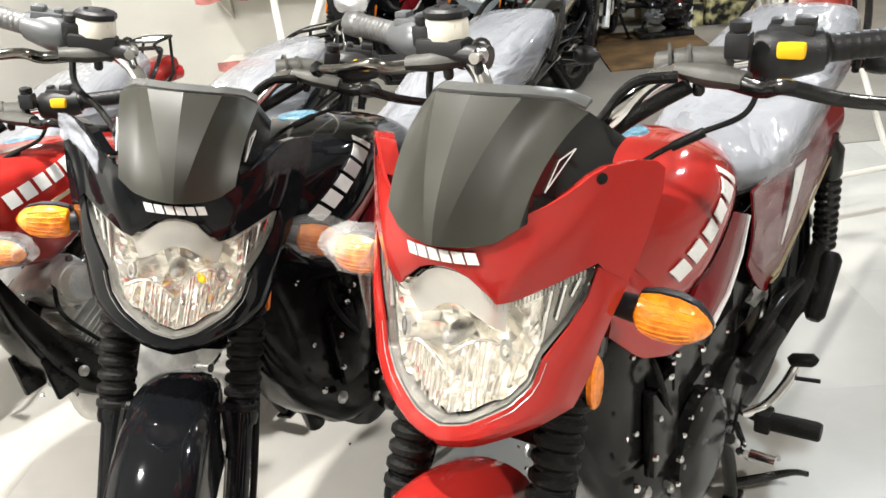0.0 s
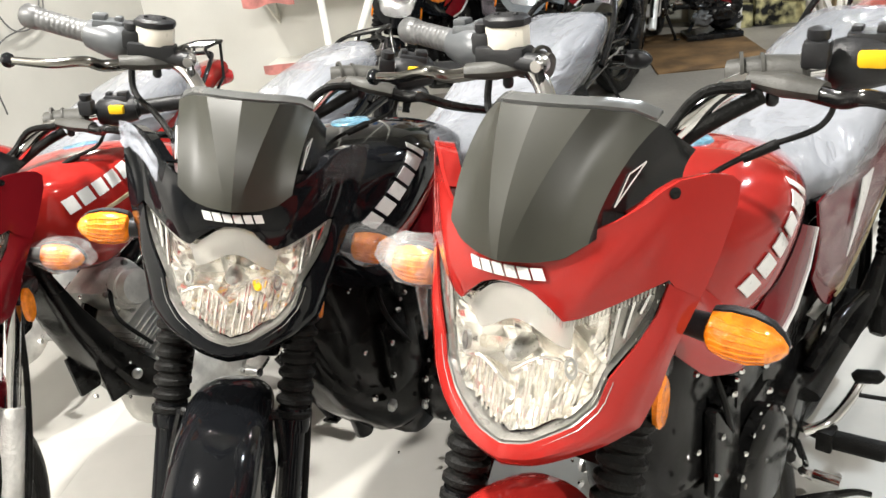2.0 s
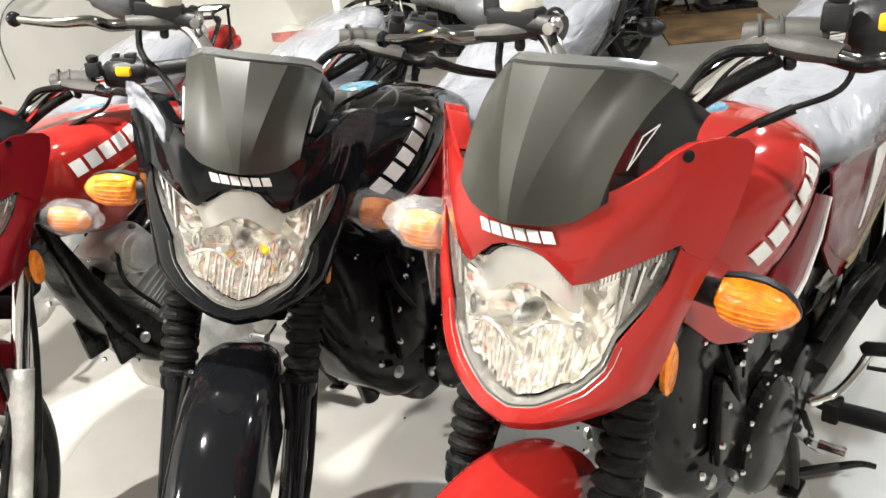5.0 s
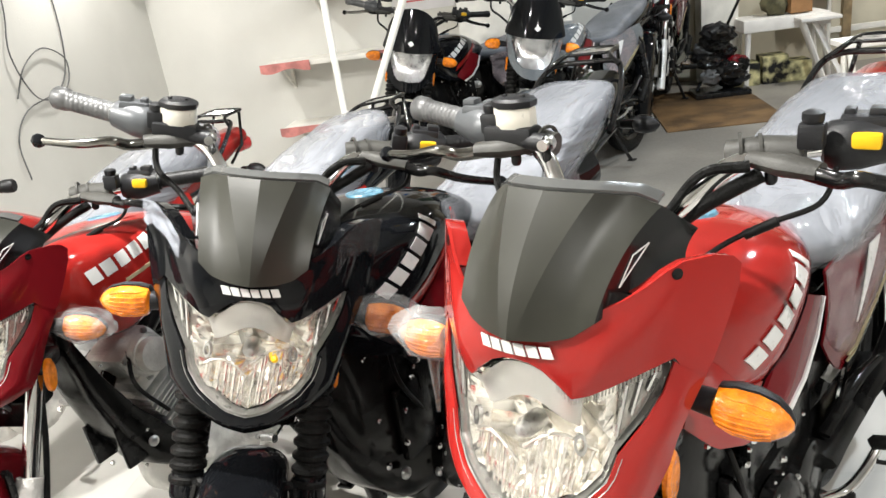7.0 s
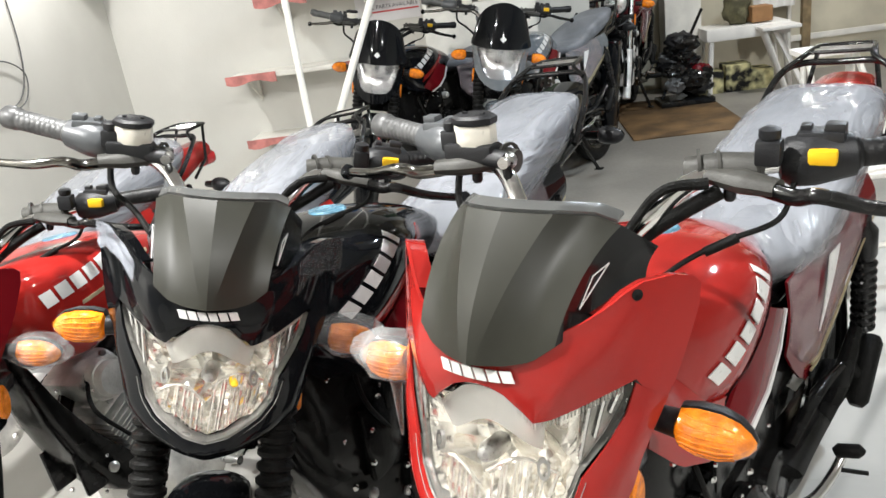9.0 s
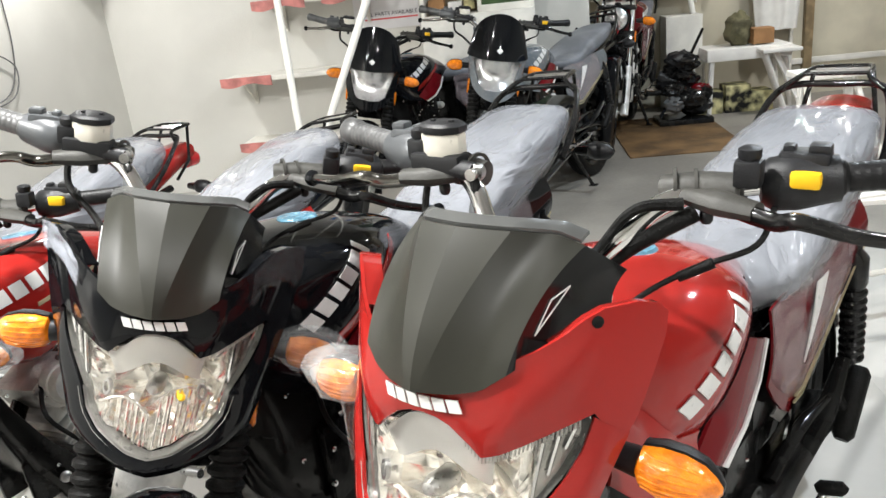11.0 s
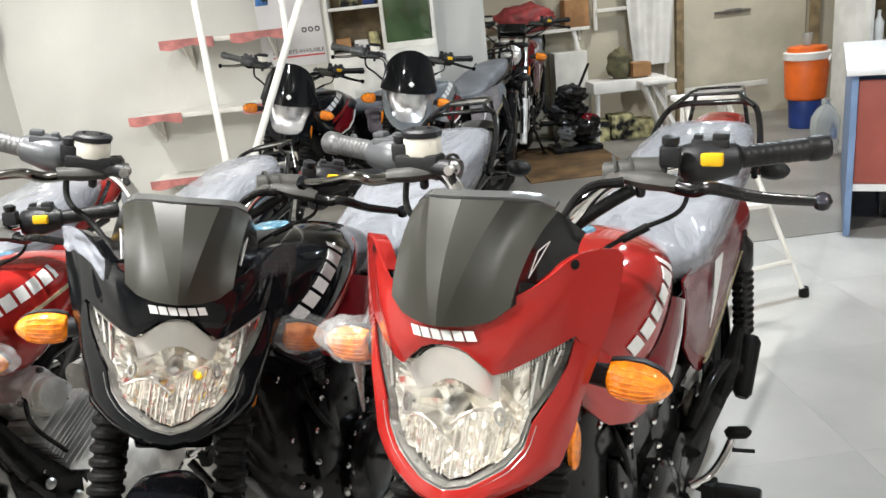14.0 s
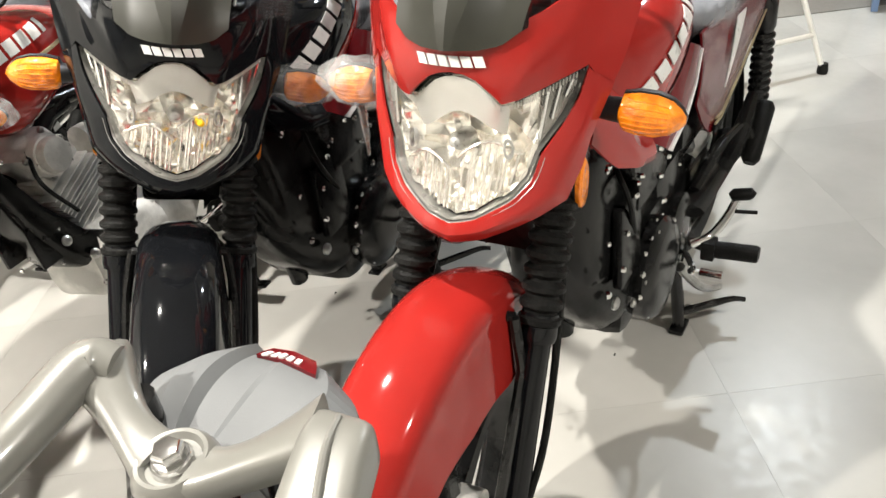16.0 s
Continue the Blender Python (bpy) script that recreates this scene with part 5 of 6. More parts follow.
        for k, bar in enumerate(mask_bars(6, 0.038, -0.001, 0.012, 0.0100)):
            part("badge_block", mesh_of("cowl_badge%d" % k, [bar], WHITE_MARK), mask, None, "pale slanted badge block")
        for s in (1, -1):
            stalk, back, lens, ribs = signal(s, 1.052, 0.850, 0.128)
            sg = part("turn_signal", mesh_of("turn_signal%d" % s, [stalk, back], DARK_PLASTIC), root, S)
            part("signal_lens", mesh_of("signal_lens%d" % s, [lens], AMBER), sg, None, "amber signal lens")
            part("signal_ribs", mesh_of("signal_ribs%d" % s, ribs, AMBER_DEEP), sg)
            if (wrap_left and s < 0) or (wrap_right and s > 0):
                part("signal_film", mesh_of("signal_film%d" % s, crumpled((s * 0.205, 1.052, 0.850), (0.064, 0.036, 0.036), 3 + s, 0.16, (-s * 0.02, 0.03, -0.10) if wrap_right else None), FILM_WHITE, 180), sg, None, "crumpled packing film round the signal")
    elif cowl is None:
        # bare round lamp and a square dial box of an old machine
        shell = part("headlamp", mesh_of("headlamp_shell", [lathe([(0.02, -0.09), (0.055, -0.07), (0.078, -0.02), (0.082, 0.0), (0.086, 0.004), (0.083, 0.012)], 28, pose(0, 1.07, 0.86, -82, 0, 0))], BLACK_PAINT), root, S, "round black headlamp shell")
        part("lamp_glass", mesh_of("headlamp_lens", [lathe([(0.082, 0.008), (0.06, 0.017), (0.03, 0.022), (0.001, 0.023)], 28, pose(0, 1.07, 0.86, -82, 0, 0))], NOSE_MIRROR), shell)
        dial = part("dial_box", mesh_of("dial_box", [moved(box(0, 0, 0, 0.20, 0.10, 0.07, 0.014), pose(0, 0.98, 1.02, 28, 0, 0))], BLACK), root, S, "square black dial box")
        part("dial_glass", mesh_of("dial_glass", [moved(box(0, -0.004, 0.036, 0.15, 0.075, 0.004, 0.001), pose(0, 0.98, 1.02, 28, 0, 0))], COVER_GREY), dial)
        for s in (1, -1):
            stalk, back, lens, ribs = signal(s, 1.052, 0.850, 0.128)
            sg = part("turn_signal", mesh_of("turn_signal%d" % s, [stalk, back], DARK_PLASTIC), root, S)
            part("signal_lens", mesh_of("signal_lens%d" % s, [lens], AMBER), sg, None, "amber signal lens")
    else:
        # rounded nose of the smaller model: lamp below, dark shield above
        egg = lambda s: math.sqrt(max(0.0, 1 - (s / 0.131) ** 2))
        join = lambda s: -0.045 + 0.018 * (1 - egg(s))
        foot = lambda s: float(np.interp(abs(s), [0, 0.052, 0.076, 0.100, 0.112], [-0.192, -0.188, -0.166, -0.085, -0.038]))
        shell = lambda s: -0.045 - 0.200 * egg(s) ** 0.75
        nose = part("lamp_cowl", mesh_of("nose_shield", [patch(lambda s: join(s), lambda s: join(s) + 0.004 + 0.225 * egg(s) ** 0.7, -0.130, 0.130, 34, 10, lambda s, t: 0.006 + 0.020 * math.cos(math.pi / 2 * t), 0.004)], screen_mat or paint), root, S, "glossy dark rounded nose shield")
        part("lamp_glass", mesh_of("nose_glass", [patch(foot, join, -0.110, 0.110, 26, 8, lambda s, t: 0.006 + 0.018 * math.sin(math.pi / 2 * t), 0.0025)], GLASS), nose, None, "clear headlamp lens").visible_shadow = False
        part("lamp_reflector", mesh_of("nose_reflector", [patch(foot, join, -0.110, 0.110, 26, 10, lambda s, t: 0.002 - 0.03 * math.sin(math.pi * t) * egg(s), 0.003)], NOSE_MIRROR), nose, None, "bright chrome lamp reflector")
        part("lamp_surround", mesh_of("nose_surround", [patch(shell, lambda s: foot(s) - 0.001 if abs(s) < 0.110 else join(s), -0.130, 0.130, 52, 6, lambda s, t: 0.006 + 0.010 * t, 0.004)], paint), nose, None, "glossy painted lamp surround")
        part("nose_side", mesh_of("nose_side", [loft(dense([(0.95, 0.90, 0.10, 0.12, 0.16, 2.4), (1.01, 0.905, 0.135, 0.17, 0.21, 2.2), (1.055, 0.905, 0.138, 0.18, 0.24, 2.1), (1.075, 0.905, 0.115, 0.16, 0.21, 2.0)]), 26)], paint), nose)
        part("nose_emblem", mesh_of("nose_emblem", [sheet([[face(0.009 * (i + j), 0.004 + 0.011 * (j - i), 0.0345) for j in (-0.7, 0, 0.7)] for i in (-0.7, 0, 0.7)], 0.002)], WHITE_MARK), nose, None, "small pale emblem")
        for s in (1, -1):
            stalk, back, lens, ribs = signal(s, 1.052, 0.850, 0.128)
            sg = part("turn_signal", mesh_of("turn_signal%d" % s, [stalk, back], DARK_PLASTIC), root, S)
            part("signal_lens", mesh_of("signal_lens%d" % s, [lens], AMBER), sg, None, "amber signal lens")
    handlebar_parts(root, S, BLACK)
    # tank
    big = fork == "gaiter"
    tank = part("fuel_tank", mesh_of("fuel_tank", [loft(TANK_ROWS, 56)], tank_paint), root, None if big else pose(0, 0, 0.035), "glossy painted fuel tank")
    part("fuel_cap", mesh_of("fuel_cap", [lathe([(0.038, 0), (0.040, 0.006), (0.035, 0.012), (0.016, 0.014)], 22, pose(0, 0.69, 0.911, 5, 0, 0))], CAP_BLUE), tank, None, "fuel cap under blue film")
    for s in (1, -1):
        for k, bar in enumerate(tank_bars(s, *((0.870, 0.792, 0.708, 0.883, 0.036, (0.70, 0.71)) if big else (0.872, 0.832, 0.690, 0.870, 0.032, (0.25, 0.97))))):
            part("badge_block", mesh_of("tank_badge%d_%d_%d" % (s, k, big), [bar], WHITE_MARK), tank, None, "pale slanted badge block")
        g = []
        for i in range(7):
            t = i / 6
            y = 0.80 - 0.22 * t
            z0 = 0.720 + 0.105 * t if big else 0.795 + 0.040 * t
            wide = 0.030 if big else 0.008
            g.append([(Vector((s * (tank_x(y, z0 + wide * k / 3) + 0.0025), y, z0 + wide * k / 3)), Vector((s, 0, -0.1))) for k in range(4)])
        part("tank_stripe", mesh_of("tank_stripe%d%d" % (s, big), [sheet(g, 0.002)], RED if tank_paint is BLACK_PAINT else BLACK_PAINT if big else GOLD), tank)
        if not big:
            continue
        g = []
        for i in range(13):
            t = i / 12
            y = 1.010 - 0.20 * t
            hi = float(np.interp(y, [0.81, 0.86, 0.90, 0.94, 0.97, 1.01], [0.735, 0.750, 0.790, 0.850, 0.870, 0.880]))
            lo = float(np.interp(y, [0.81, 0.887, 0.95, 1.01], [0.664, 0.684, 0.712, 0.775]))
            row = []
            for j in range(9):
                u = j / 8
                z = lo + (hi - lo) * u
                x = 0.126 + 0.026 * min(1.0, 1.6 * t) + 0.008 * math.sin(math.pi * u)
                close = max(0.112, tank_x(y, z) + 0.003)
                x = max(close, x + (close - x) * u ** 1.6)
                row.append((Vector((s * x, y, z)), Vector((s, 0.1, 0.1))))
            g.append(row)
        ya, za = (0.66, 0.71, 0.76, 0.81), (0.800, 0.755, 0.715, 0.690)
        yb, zb = (0.592, 0.625, 0.685, 0.765), (0.768, 0.715, 0.676, 0.658)
        h, w = [], []
        for i in range(13):
            u = i / 4
            a = Vector((0, float(np.interp(u, range(4), ya)), float(np.interp(u, range(4), za))))
            a.x = max(0.140, tank_x(a.y, a.z) + 0.003)
            b = Vector((0.158, float(np.interp(u, range(4), yb)), float(np.interp(u, range(4), zb))))
            n = Vector((s, 0.3, 0.0)).normalized()
            row = [a.lerp(b, k / 4) + Vector((0.006 * math.sin(math.pi * k / 4), 0, 0)) for k in range(5)]
            h.append([(Vector((s * p.x, p.y, p.z)), n) for p in row])
            edge = [b + Vector((0.003, 0, 0)), b + (b - a).normalized() * 0.011 + Vector((0.002, 0, 0))]
            w.append([(Vector((s * p.x, p.y, p.z)), n) for p in edge])
        part("tank_band", mesh_of("tank_band%d" % s, [sheet(h, 0.006)], DARK_RED), tank, None, "maroon side band")
        part("tank_rim", mesh_of("tank_rim%d" % s, [sheet(w, 0.006)], WHITE_MARK), tank, None, "thin white edge stripe")
        part("tank_shroud", mesh_of("tank_shroud%d" % s, [sheet(g, 0.004)], tank_paint), root)
    engine_parts(root, engine, cover, fork == "chrome")
    chassis_parts(root, paint, panel, centre_stand, wrap, tail, 1.0 if fork == "gaiter" else 1.45)
    return root


# ---- room ----
def plain(name, parts_, mat, label="", category="", kind="", group="", m=None, sharp=40):
    ob = new(name, mesh_of(name + str(len(CACHE)), parts_, mat, sharp))
    if m is not None:
        ob.matrix_basis = m
    return tagged(ob, label, category, group, kind)


def thing(name, label, category, m=None, group=""):
    ob = new(name)
    if m is not None:
        ob.matrix_basis = m
    return tagged(ob, label, category, group)


def piece(name, parts_, mat, parent, label="", m=None, sharp=40):
    return part(name, mesh_of(name + str(len(CACHE)), parts_, mat, sharp), parent, m, label)


HIGH = 3.1
plain("wall_left", [box(-2.75, 1.4, HIGH / 2, 0.2, 8.6, HIGH)], WALL, "cream painted wall", "wall", "structure")
plain("wall_shelves", [box(-1.0, 5.45, HIGH / 2, 3.3, 0.2, HIGH)], WALL, "cream painted wall behind the shelves", "wall", "structure")
plain("wall_return", [box(0.55, 6.30, HIGH / 2, 0.2, 1.5, HIGH)], WALL_BACK, "yellowed wall of the back passage", "wall", "structure")
plain("wall_back", [box(1.57, 7.15, HIGH / 2, 2.24, 0.2, HIGH), box(4.58, 7.15, HIGH / 2, 1.3, 0.2, HIGH), box(3.31, 7.15, 2.60, 1.24, 0.2, 1.0)], WALL_BACK, "yellowed back wall with a doorway", "wall", "structure")
plain("wall_right", [box(5.3, 2.15, HIGH / 2, 0.2, 10.2, HIGH)], WALL, "pale painted side wall", "wall", "structure")
# Unseen wall closing the room; pale so the headlamp reflectors look bright.
plain("wall_front", [box(1.25, -2.9, HIGH / 2, 8.2, 0.2, HIGH)], WALL_UNSEEN, "pale unseen wall facing the motorcycles", "wall", "structure")
plain("ceiling", [box(1.25, 2.15, HIGH + 0.05, 8.3, 10.4, 0.1)], CEILING, "grey painted ceiling", "ceiling", "structure")
# Back passage floor, in a darker grey than the tiles.
plain("floor_back", [box(2.6, 5.30, -0.046, 5.2, 3.7, 0.1)], FLOOR_BACK, "darker grey floor of the back passage", "floor", "structure")
plain("door_1", [box(3.31, 7.12, 1.04, 1.20, 0.05, 2.08, 0.004)], DOOR_CREAM, "closed cream painted door with a bolt", "door", "structure")
plain("door_frame", [box(2.66, 7.03, 1.06, 0.07, 0.08, 2.12, 0.006), box(3.96, 7.03, 1.06, 0.07, 0.08, 2.12, 0.006), box(3.31, 7.03, 2.14, 1.37, 0.08, 0.07, 0.006)], WOOD_BROWN, "brown wooden door frame", "door frame", "structure")
bolt = thing("door_bolt", "grey steel sliding bolt on the door", "bolt")
piece("bolt_bar", [tube([(3.02, 7.075, 0.98), (3.36, 7.075, 0.98)], 0.012, 8)], STEEL, bolt)
piece("bolt_plate", [box(3.2, 7.085, 0.98, 0.16, 0.012, 0.05, 0.003)], STEEL, bolt)
plain("trim", [box(3.02, 7.03, 0.30, 1.0, 0.03, 0.05, 0.005)], WOOD_WHITE, "white strip at the door's foot", "trim", "structure")
plain("wall_pipe", [tube([(2.52, 7.02, 0), (2.52, 7.02, 3.0)], 0.018, 10)], WOOD_WHITE, "white pipe up the back wall", "pipe")

for place, watts, tint in LAMPS:
    lamp = thing("ceiling_light", "unseen lit white bulb in a holder on the ceiling", "ceiling light", Matrix.Translation(place), "ceiling lights")
    part("holder", mesh_of("lamp_holder", [lathe([(0.06, 0.15), (0.06, 0.11), (0.03, 0.09), (0.025, 0.02)], 20)], WHITE_PLASTIC), lamp)
    if place[2] < 2.9:
        part("cord", mesh_of("lamp_cord", [tube([(0, 0, 0.14), (0, 0, HIGH - place[2])], 0.005, 8)], WIRE), lamp)
    part("bulb", mesh_of("lamp_bulb", [lathe([(0.025, 0.02), (0.05, -0.02), (0.062, -0.06), (0.05, -0.10), (0.02, -0.12)], 20)], LAMP_TUBE), lamp)

# ---- motorcycles ----
motorcycle("red motorcycle with matt black fly screen on its centre stand", (0.107, 0.887), 34.4, 6.3, -1.0, RED, panel=DARK_RED, wrap_right=True, centre_stand=True, pitch=0.2, tail=RED)
motorcycle("black motorcycle with matt black fly screen and turned bars", (-0.429, 1.174), 26.9, 41.3, -2.3, BLACK_PAINT, panel=BLACK_PAINT, wrap_left=True, centre_stand=True, pitch=-0.3)
motorcycle("small red motorcycle with silver engine and chrome fork", (-1.012, 1.255), 23.5, 33, -7.5, DARK_RED, scale=0.94, tank_paint=RED, panel=RED, fork="chrome", wrap_left=True, engine=ALUMINIUM, cover=ALUMINIUM, pitch=1.0)
motorcycle("small red motorcycle parked beside the wall", (-1.614, 1.48), 20.7, 17.5, 0, DARK_RED, tail=RED, scale=0.92, tank_paint=RED, panel=RED, fork="chrome", engine=ALUMINIUM, cover=ALUMINIUM, pitch=1.0)
motorcycle("black motorcycle with a rounded nose by the wall shelves", (-0.62, 4.25), 32, 40, -4, BLACK_PAINT, scale=1.0, wrap=False, group="motorcycles by the shelves", cowl=False, screen_mat=BLACK_PAINT)
motorcycle("grey motorcycle with a rounded black nose by the shelves", (0.03, 4.15), 30, 40, -6, GREY_PAINT, scale=1.0, wrap=False, group="motorcycles by the shelves", cowl=False, screen_mat=BLACK_PAINT)
motorcycle("old dark motorcycle with red panels in the back passage", (0.88, 5.70), 15, 4, 3, BLACK_PAINT, scale=1.06, wrap=False, group="motorcycles by the shelves", cowl=None, fork="chrome", engine=ALUMINIUM, cover=BLACK, panel=DARK_RED, tank_paint=DARK_RED)


def front_bike():
    """The grey machine that faces the row, seen from its saddle: bar casting, cover and small front wheel."""
    m = Matrix.Translation((-0.235, 0.25, 0.838)) @ Matrix.Rotation(radians(-28.5), 4, "Z")
    root = thing("motorcycle", "grey motorcycle with silver cast bars facing the row", "motorcycle", m)
    tilt = pose(0, 0, 0, 4, 0, 0)
    clamp = piece("fork_bridge", [moved(lathe([(0.018, -0.034), (0.033, -0.032), (0.033, -0.012), (0.0295, -0.003), (0.0265, 0.0005), (0.0235, 0.0), (0.0205, -0.005)], 40), tilt)], SILVER_CAST, root, "silver cast fork bridge")
    for s in (1, -1):
        g = []
        n = 16
        for i in range(13):
            t = i / 12
            x = s * (0.018 + 0.085 * t)
            mid = 0.002 + 0.040 * t ** 1.3
            half = 0.024 - 0.008 * math.sin(math.pi * t) + 0.002 * t
            z = -0.014 + 0.034 * t ** 1.5
            row = []
            for k in range(n):
                a = 2 * math.pi * k / n
                ca, sa = math.cos(a), math.sin(a)
                row.append(Vector((x - s * 0.010 * ca * t, mid + half * math.copysign(abs(ca) ** 0.75, ca), z + (0.014 + 0.004 * t) * math.copysign(abs(sa) ** 0.55, sa))))
            g.append(row)
        vs = [p for row in g for p in row]
        fs = [(i * n + k, i * n + (k + 1) % n, (i + 1) * n + (k + 1) % n, (i + 1) * n + k) for i in range(12) for k in range(n)] + [tuple(range(n)), tuple(12 * n + k for k in range(n))]
        piece("bar_arm", [(vs, fs)], SILVER_CAST, clamp, "", None, 50)
        splay = 0.0 if s < 0 else 1.0
        bar = [(s * 0.088, 0.046, 0.022), (s * 0.104, 0.040, 0.026), (s * (0.110 + 0.018 * splay), 0.022 - 0.006 * splay, 0.026), (s * (0.104 + 0.052 * splay), -0.04, 0.020), (s * (0.108 + 0.09 * splay), -0.13, 0.006), (s * (0.12 + 0.11 * splay), -0.22, -0.008)]
        if s < 0:
            piece("bar_casting", [tube(bar, [0.017, 0.0215, 0.0215, 0.0205, 0.018, 0.017], 18, 6, 0.9)], SILVER_CAST, root, "silver painted cast handlebar")
        else:
            rows = dense([(0.051, 0.016, 0.018, 0.014, 0.016, 4.0), (0.047, 0.019, 0.0235, 0.018, 0.022, 5.0), (0.020, 0.020, 0.026, 0.021, 0.026, 5.0), (-0.05, 0.014, 0.028, 0.021, 0.026, 5.0), (-0.13, 0.004, 0.027, 0.019, 0.024, 4.5), (-0.22, -0.008, 0.020, 0.017, 0.018, 3.0)], 5)
            vs, fs = loft(rows, 32)
            shift = [(-0.22, 0.226), (-0.13, 0.185), (-0.05, 0.150), (0.02, 0.128), (0.051, 0.121)]
            vs = [Vector((v.x + float(np.interp(v.y, [q[0] for q in shift], [q[1] for q in shift])), v.y, v.z)) for v in vs]
            piece("bar_casting", [(vs, fs)], SILVER_CAST, root, "silver painted cast handlebar", None, 35)
            piece("casting_rib", [tube([(0.121, 0.044, 0.0380), (0.132, 0.010, 0.0425), (0.158, -0.05, 0.0365), (0.190, -0.13, 0.0245)], 0.0028, 8, 6)], SILVER_CAST, root)
        piece("grip", [tube([(s * (0.12 + 0.11 * splay), -0.215, -0.008), (s * (0.14 + 0.14 * splay), -0.32, -0.022)], [0.02, 0.02], 14)], GRIP, root)
        piece("fork_leg", [tube([(s * 0.075, 0.035, 0.0), (s * 0.065, 0.03, -0.35), (s * 0.05, 0.02, -0.688)], [0.02, 0.02, 0.016], 12)], BLACK, root)
    piece("stem_bolt", [lathe([(0.0205, -0.006), (0.0155, -0.005), (0.0155, 0.0), (0.014, 0.002)], 24, tilt), lathe([(0.0120, 0.001), (0.0120, 0.009), (0.0100, 0.012), (0.005, 0.0125)], 6, tilt)], CHROME, clamp, "bright hexagonal stem bolt")
    # faceted grey cover in front of the bridge
    steps, widths, heights = (0.024, 0.050, 0.082, 0.112, 0.134), (0.070, 0.096, 0.110, 0.100, 0.072), (-0.026, -0.020, -0.016, -0.017, -0.024)
    bend = [np.polyfit(steps, v, 3) for v in (widths, heights)]
    across_t = (-1, -0.92, -0.62, -0.34, -0.26, 0.02, 0.10, 0.66, 0.92, 1)
    across_z = (-0.070, -0.022, -0.004, 0.004, -0.005, -0.006, -0.003, -0.004, -0.022, -0.070)

    def on_cover(t, y, lift=0.0):
        w, z = (float(np.polyval(c, y)) for c in bend)
        n = Vector((t * 0.5, 0.1, 1)).normalized()
        p = Vector((w * t - 0.012, y + 0.012 * (1 - abs(t)), z + float(np.interp(t, across_t, across_z))))
        return p + n * lift, n

    g = [[on_cover(t, 0.024 + 0.110 * k / 14) for t in across_t] for k in range(15)]
    cover = piece("dash_cover", [sheet(g, 0.004)], COVER_GREY, root, "grey faceted plastic dash cover", None, 8)
    badge = piece("red_nose", [sheet([[on_cover(t, y, 0.004) for y in (0.119 - 0.006 * t, 0.128, 0.137)] for t in (-0.18, -0.02, 0.16, 0.34, 0.52)], 0.004)], DARK_RED, cover, "glossy red nose strip")
    for k in range(5):
        piece("badge_block", [sheet([[on_cover(-0.12 + 0.095 * k + 0.055 * i + 0.02 * j, 0.1195 + 0.0075 * j, 0.0055) for j in range(2)] for i in range(2)], 0.002)], WHITE_MARK, badge)
    # bodywork under the bars
    piece("fuel_tank", [loft(dense([(0.03, -0.13, 0.07, 0.03, 0.06, 2.6), (-0.08, -0.13, 0.12, 0.05, 0.08, 2.8), (-0.22, -0.14, 0.13, 0.05, 0.08, 2.8), (-0.36, -0.17, 0.09, 0.03, 0.06, 2.6)]), 24)], COVER_GREY, root, "grey plastic covered tank")
    piece("seat", [loft(dense([(-0.34, -0.19, 0.08, 0.03, 0.04, 2.8), (-0.55, -0.20, 0.12, 0.03, 0.05, 3), (-0.85, -0.17, 0.11, 0.03, 0.05, 3)]), 20)], SEAT, root)
    piece("frame", [tube([(0, 0.01, -0.05), (0, -0.15, -0.30), (0, -0.35, -0.50), (0, -0.75, -0.54)], 0.03, 12, 4), tube([(0, -0.55, -0.24), (0, -0.65, -0.4), (0, -0.75, -0.54)], 0.02, 10)], BLACK, root)
    piece("engine", [box(0, -0.40, -0.50, 0.18, 0.26, 0.24, 0.03)], ALUMINIUM, root)
    small = lambda y: Matrix.Translation((0, y, -0.688)) @ Matrix.Scale(0.5, 4)
    for nm, y, yaw in (("front_wheel", 0.02, 33), ("rear_wheel", -0.78, 0)):
        w = new(nm)
        w.parent = root
        w.matrix_basis = small(y) @ Matrix.Rotation(radians(yaw), 4, "Z")
        wheel_parts(w, 0.0, 0.0, None, 0.05, "small_wheel", BLACK)
    return root


front_bike()

# ---- shelves wall ----
for z, x0, x1 in ((1.262, -1.50, -0.69), (0.800, -1.80, -0.69), (0.36, -1.75, -0.69)):
    sh = thing("wall_shelf", "white wall shelf with a faded red edge", "shelf", None, "wall shelves")
    piece("board", [box((x0 + x1) / 2, 5.20, z, x1 - x0, 0.30, 0.03, 0.004)], WOOD_WHITE, sh)
    n = 9
    for k in range(2):
        a, b = (x0 - 0.01, x0 + 0.34) if k == 0 else (x1 - 0.36, x1 + 0.01)
        wave = [[(Vector((a + (b - a) * i / n, 5.042 - 0.004 * math.sin(i * 1.7), z + 0.022 - 0.055 * j - 0.012 * math.sin(i * 0.9) * j)), Vector((0, -1, 0))) for j in (1, 0)] for i in range(n + 1)]
        piece("edge_strip", [sheet(wave, 0.006)], WOOD_PINK, sh, "faded red edging strip")
    for x in (x0 + 0.12, x1 - 0.12):
        piece("bracket", [box(x, 5.33, z - 0.10, 0.02, 0.03, 0.18, 0.003), tube([(x, 5.33, z - 0.18), (x, 5.10, z - 0.02)], 0.008, 8)], WOOD_WHITE, sh)

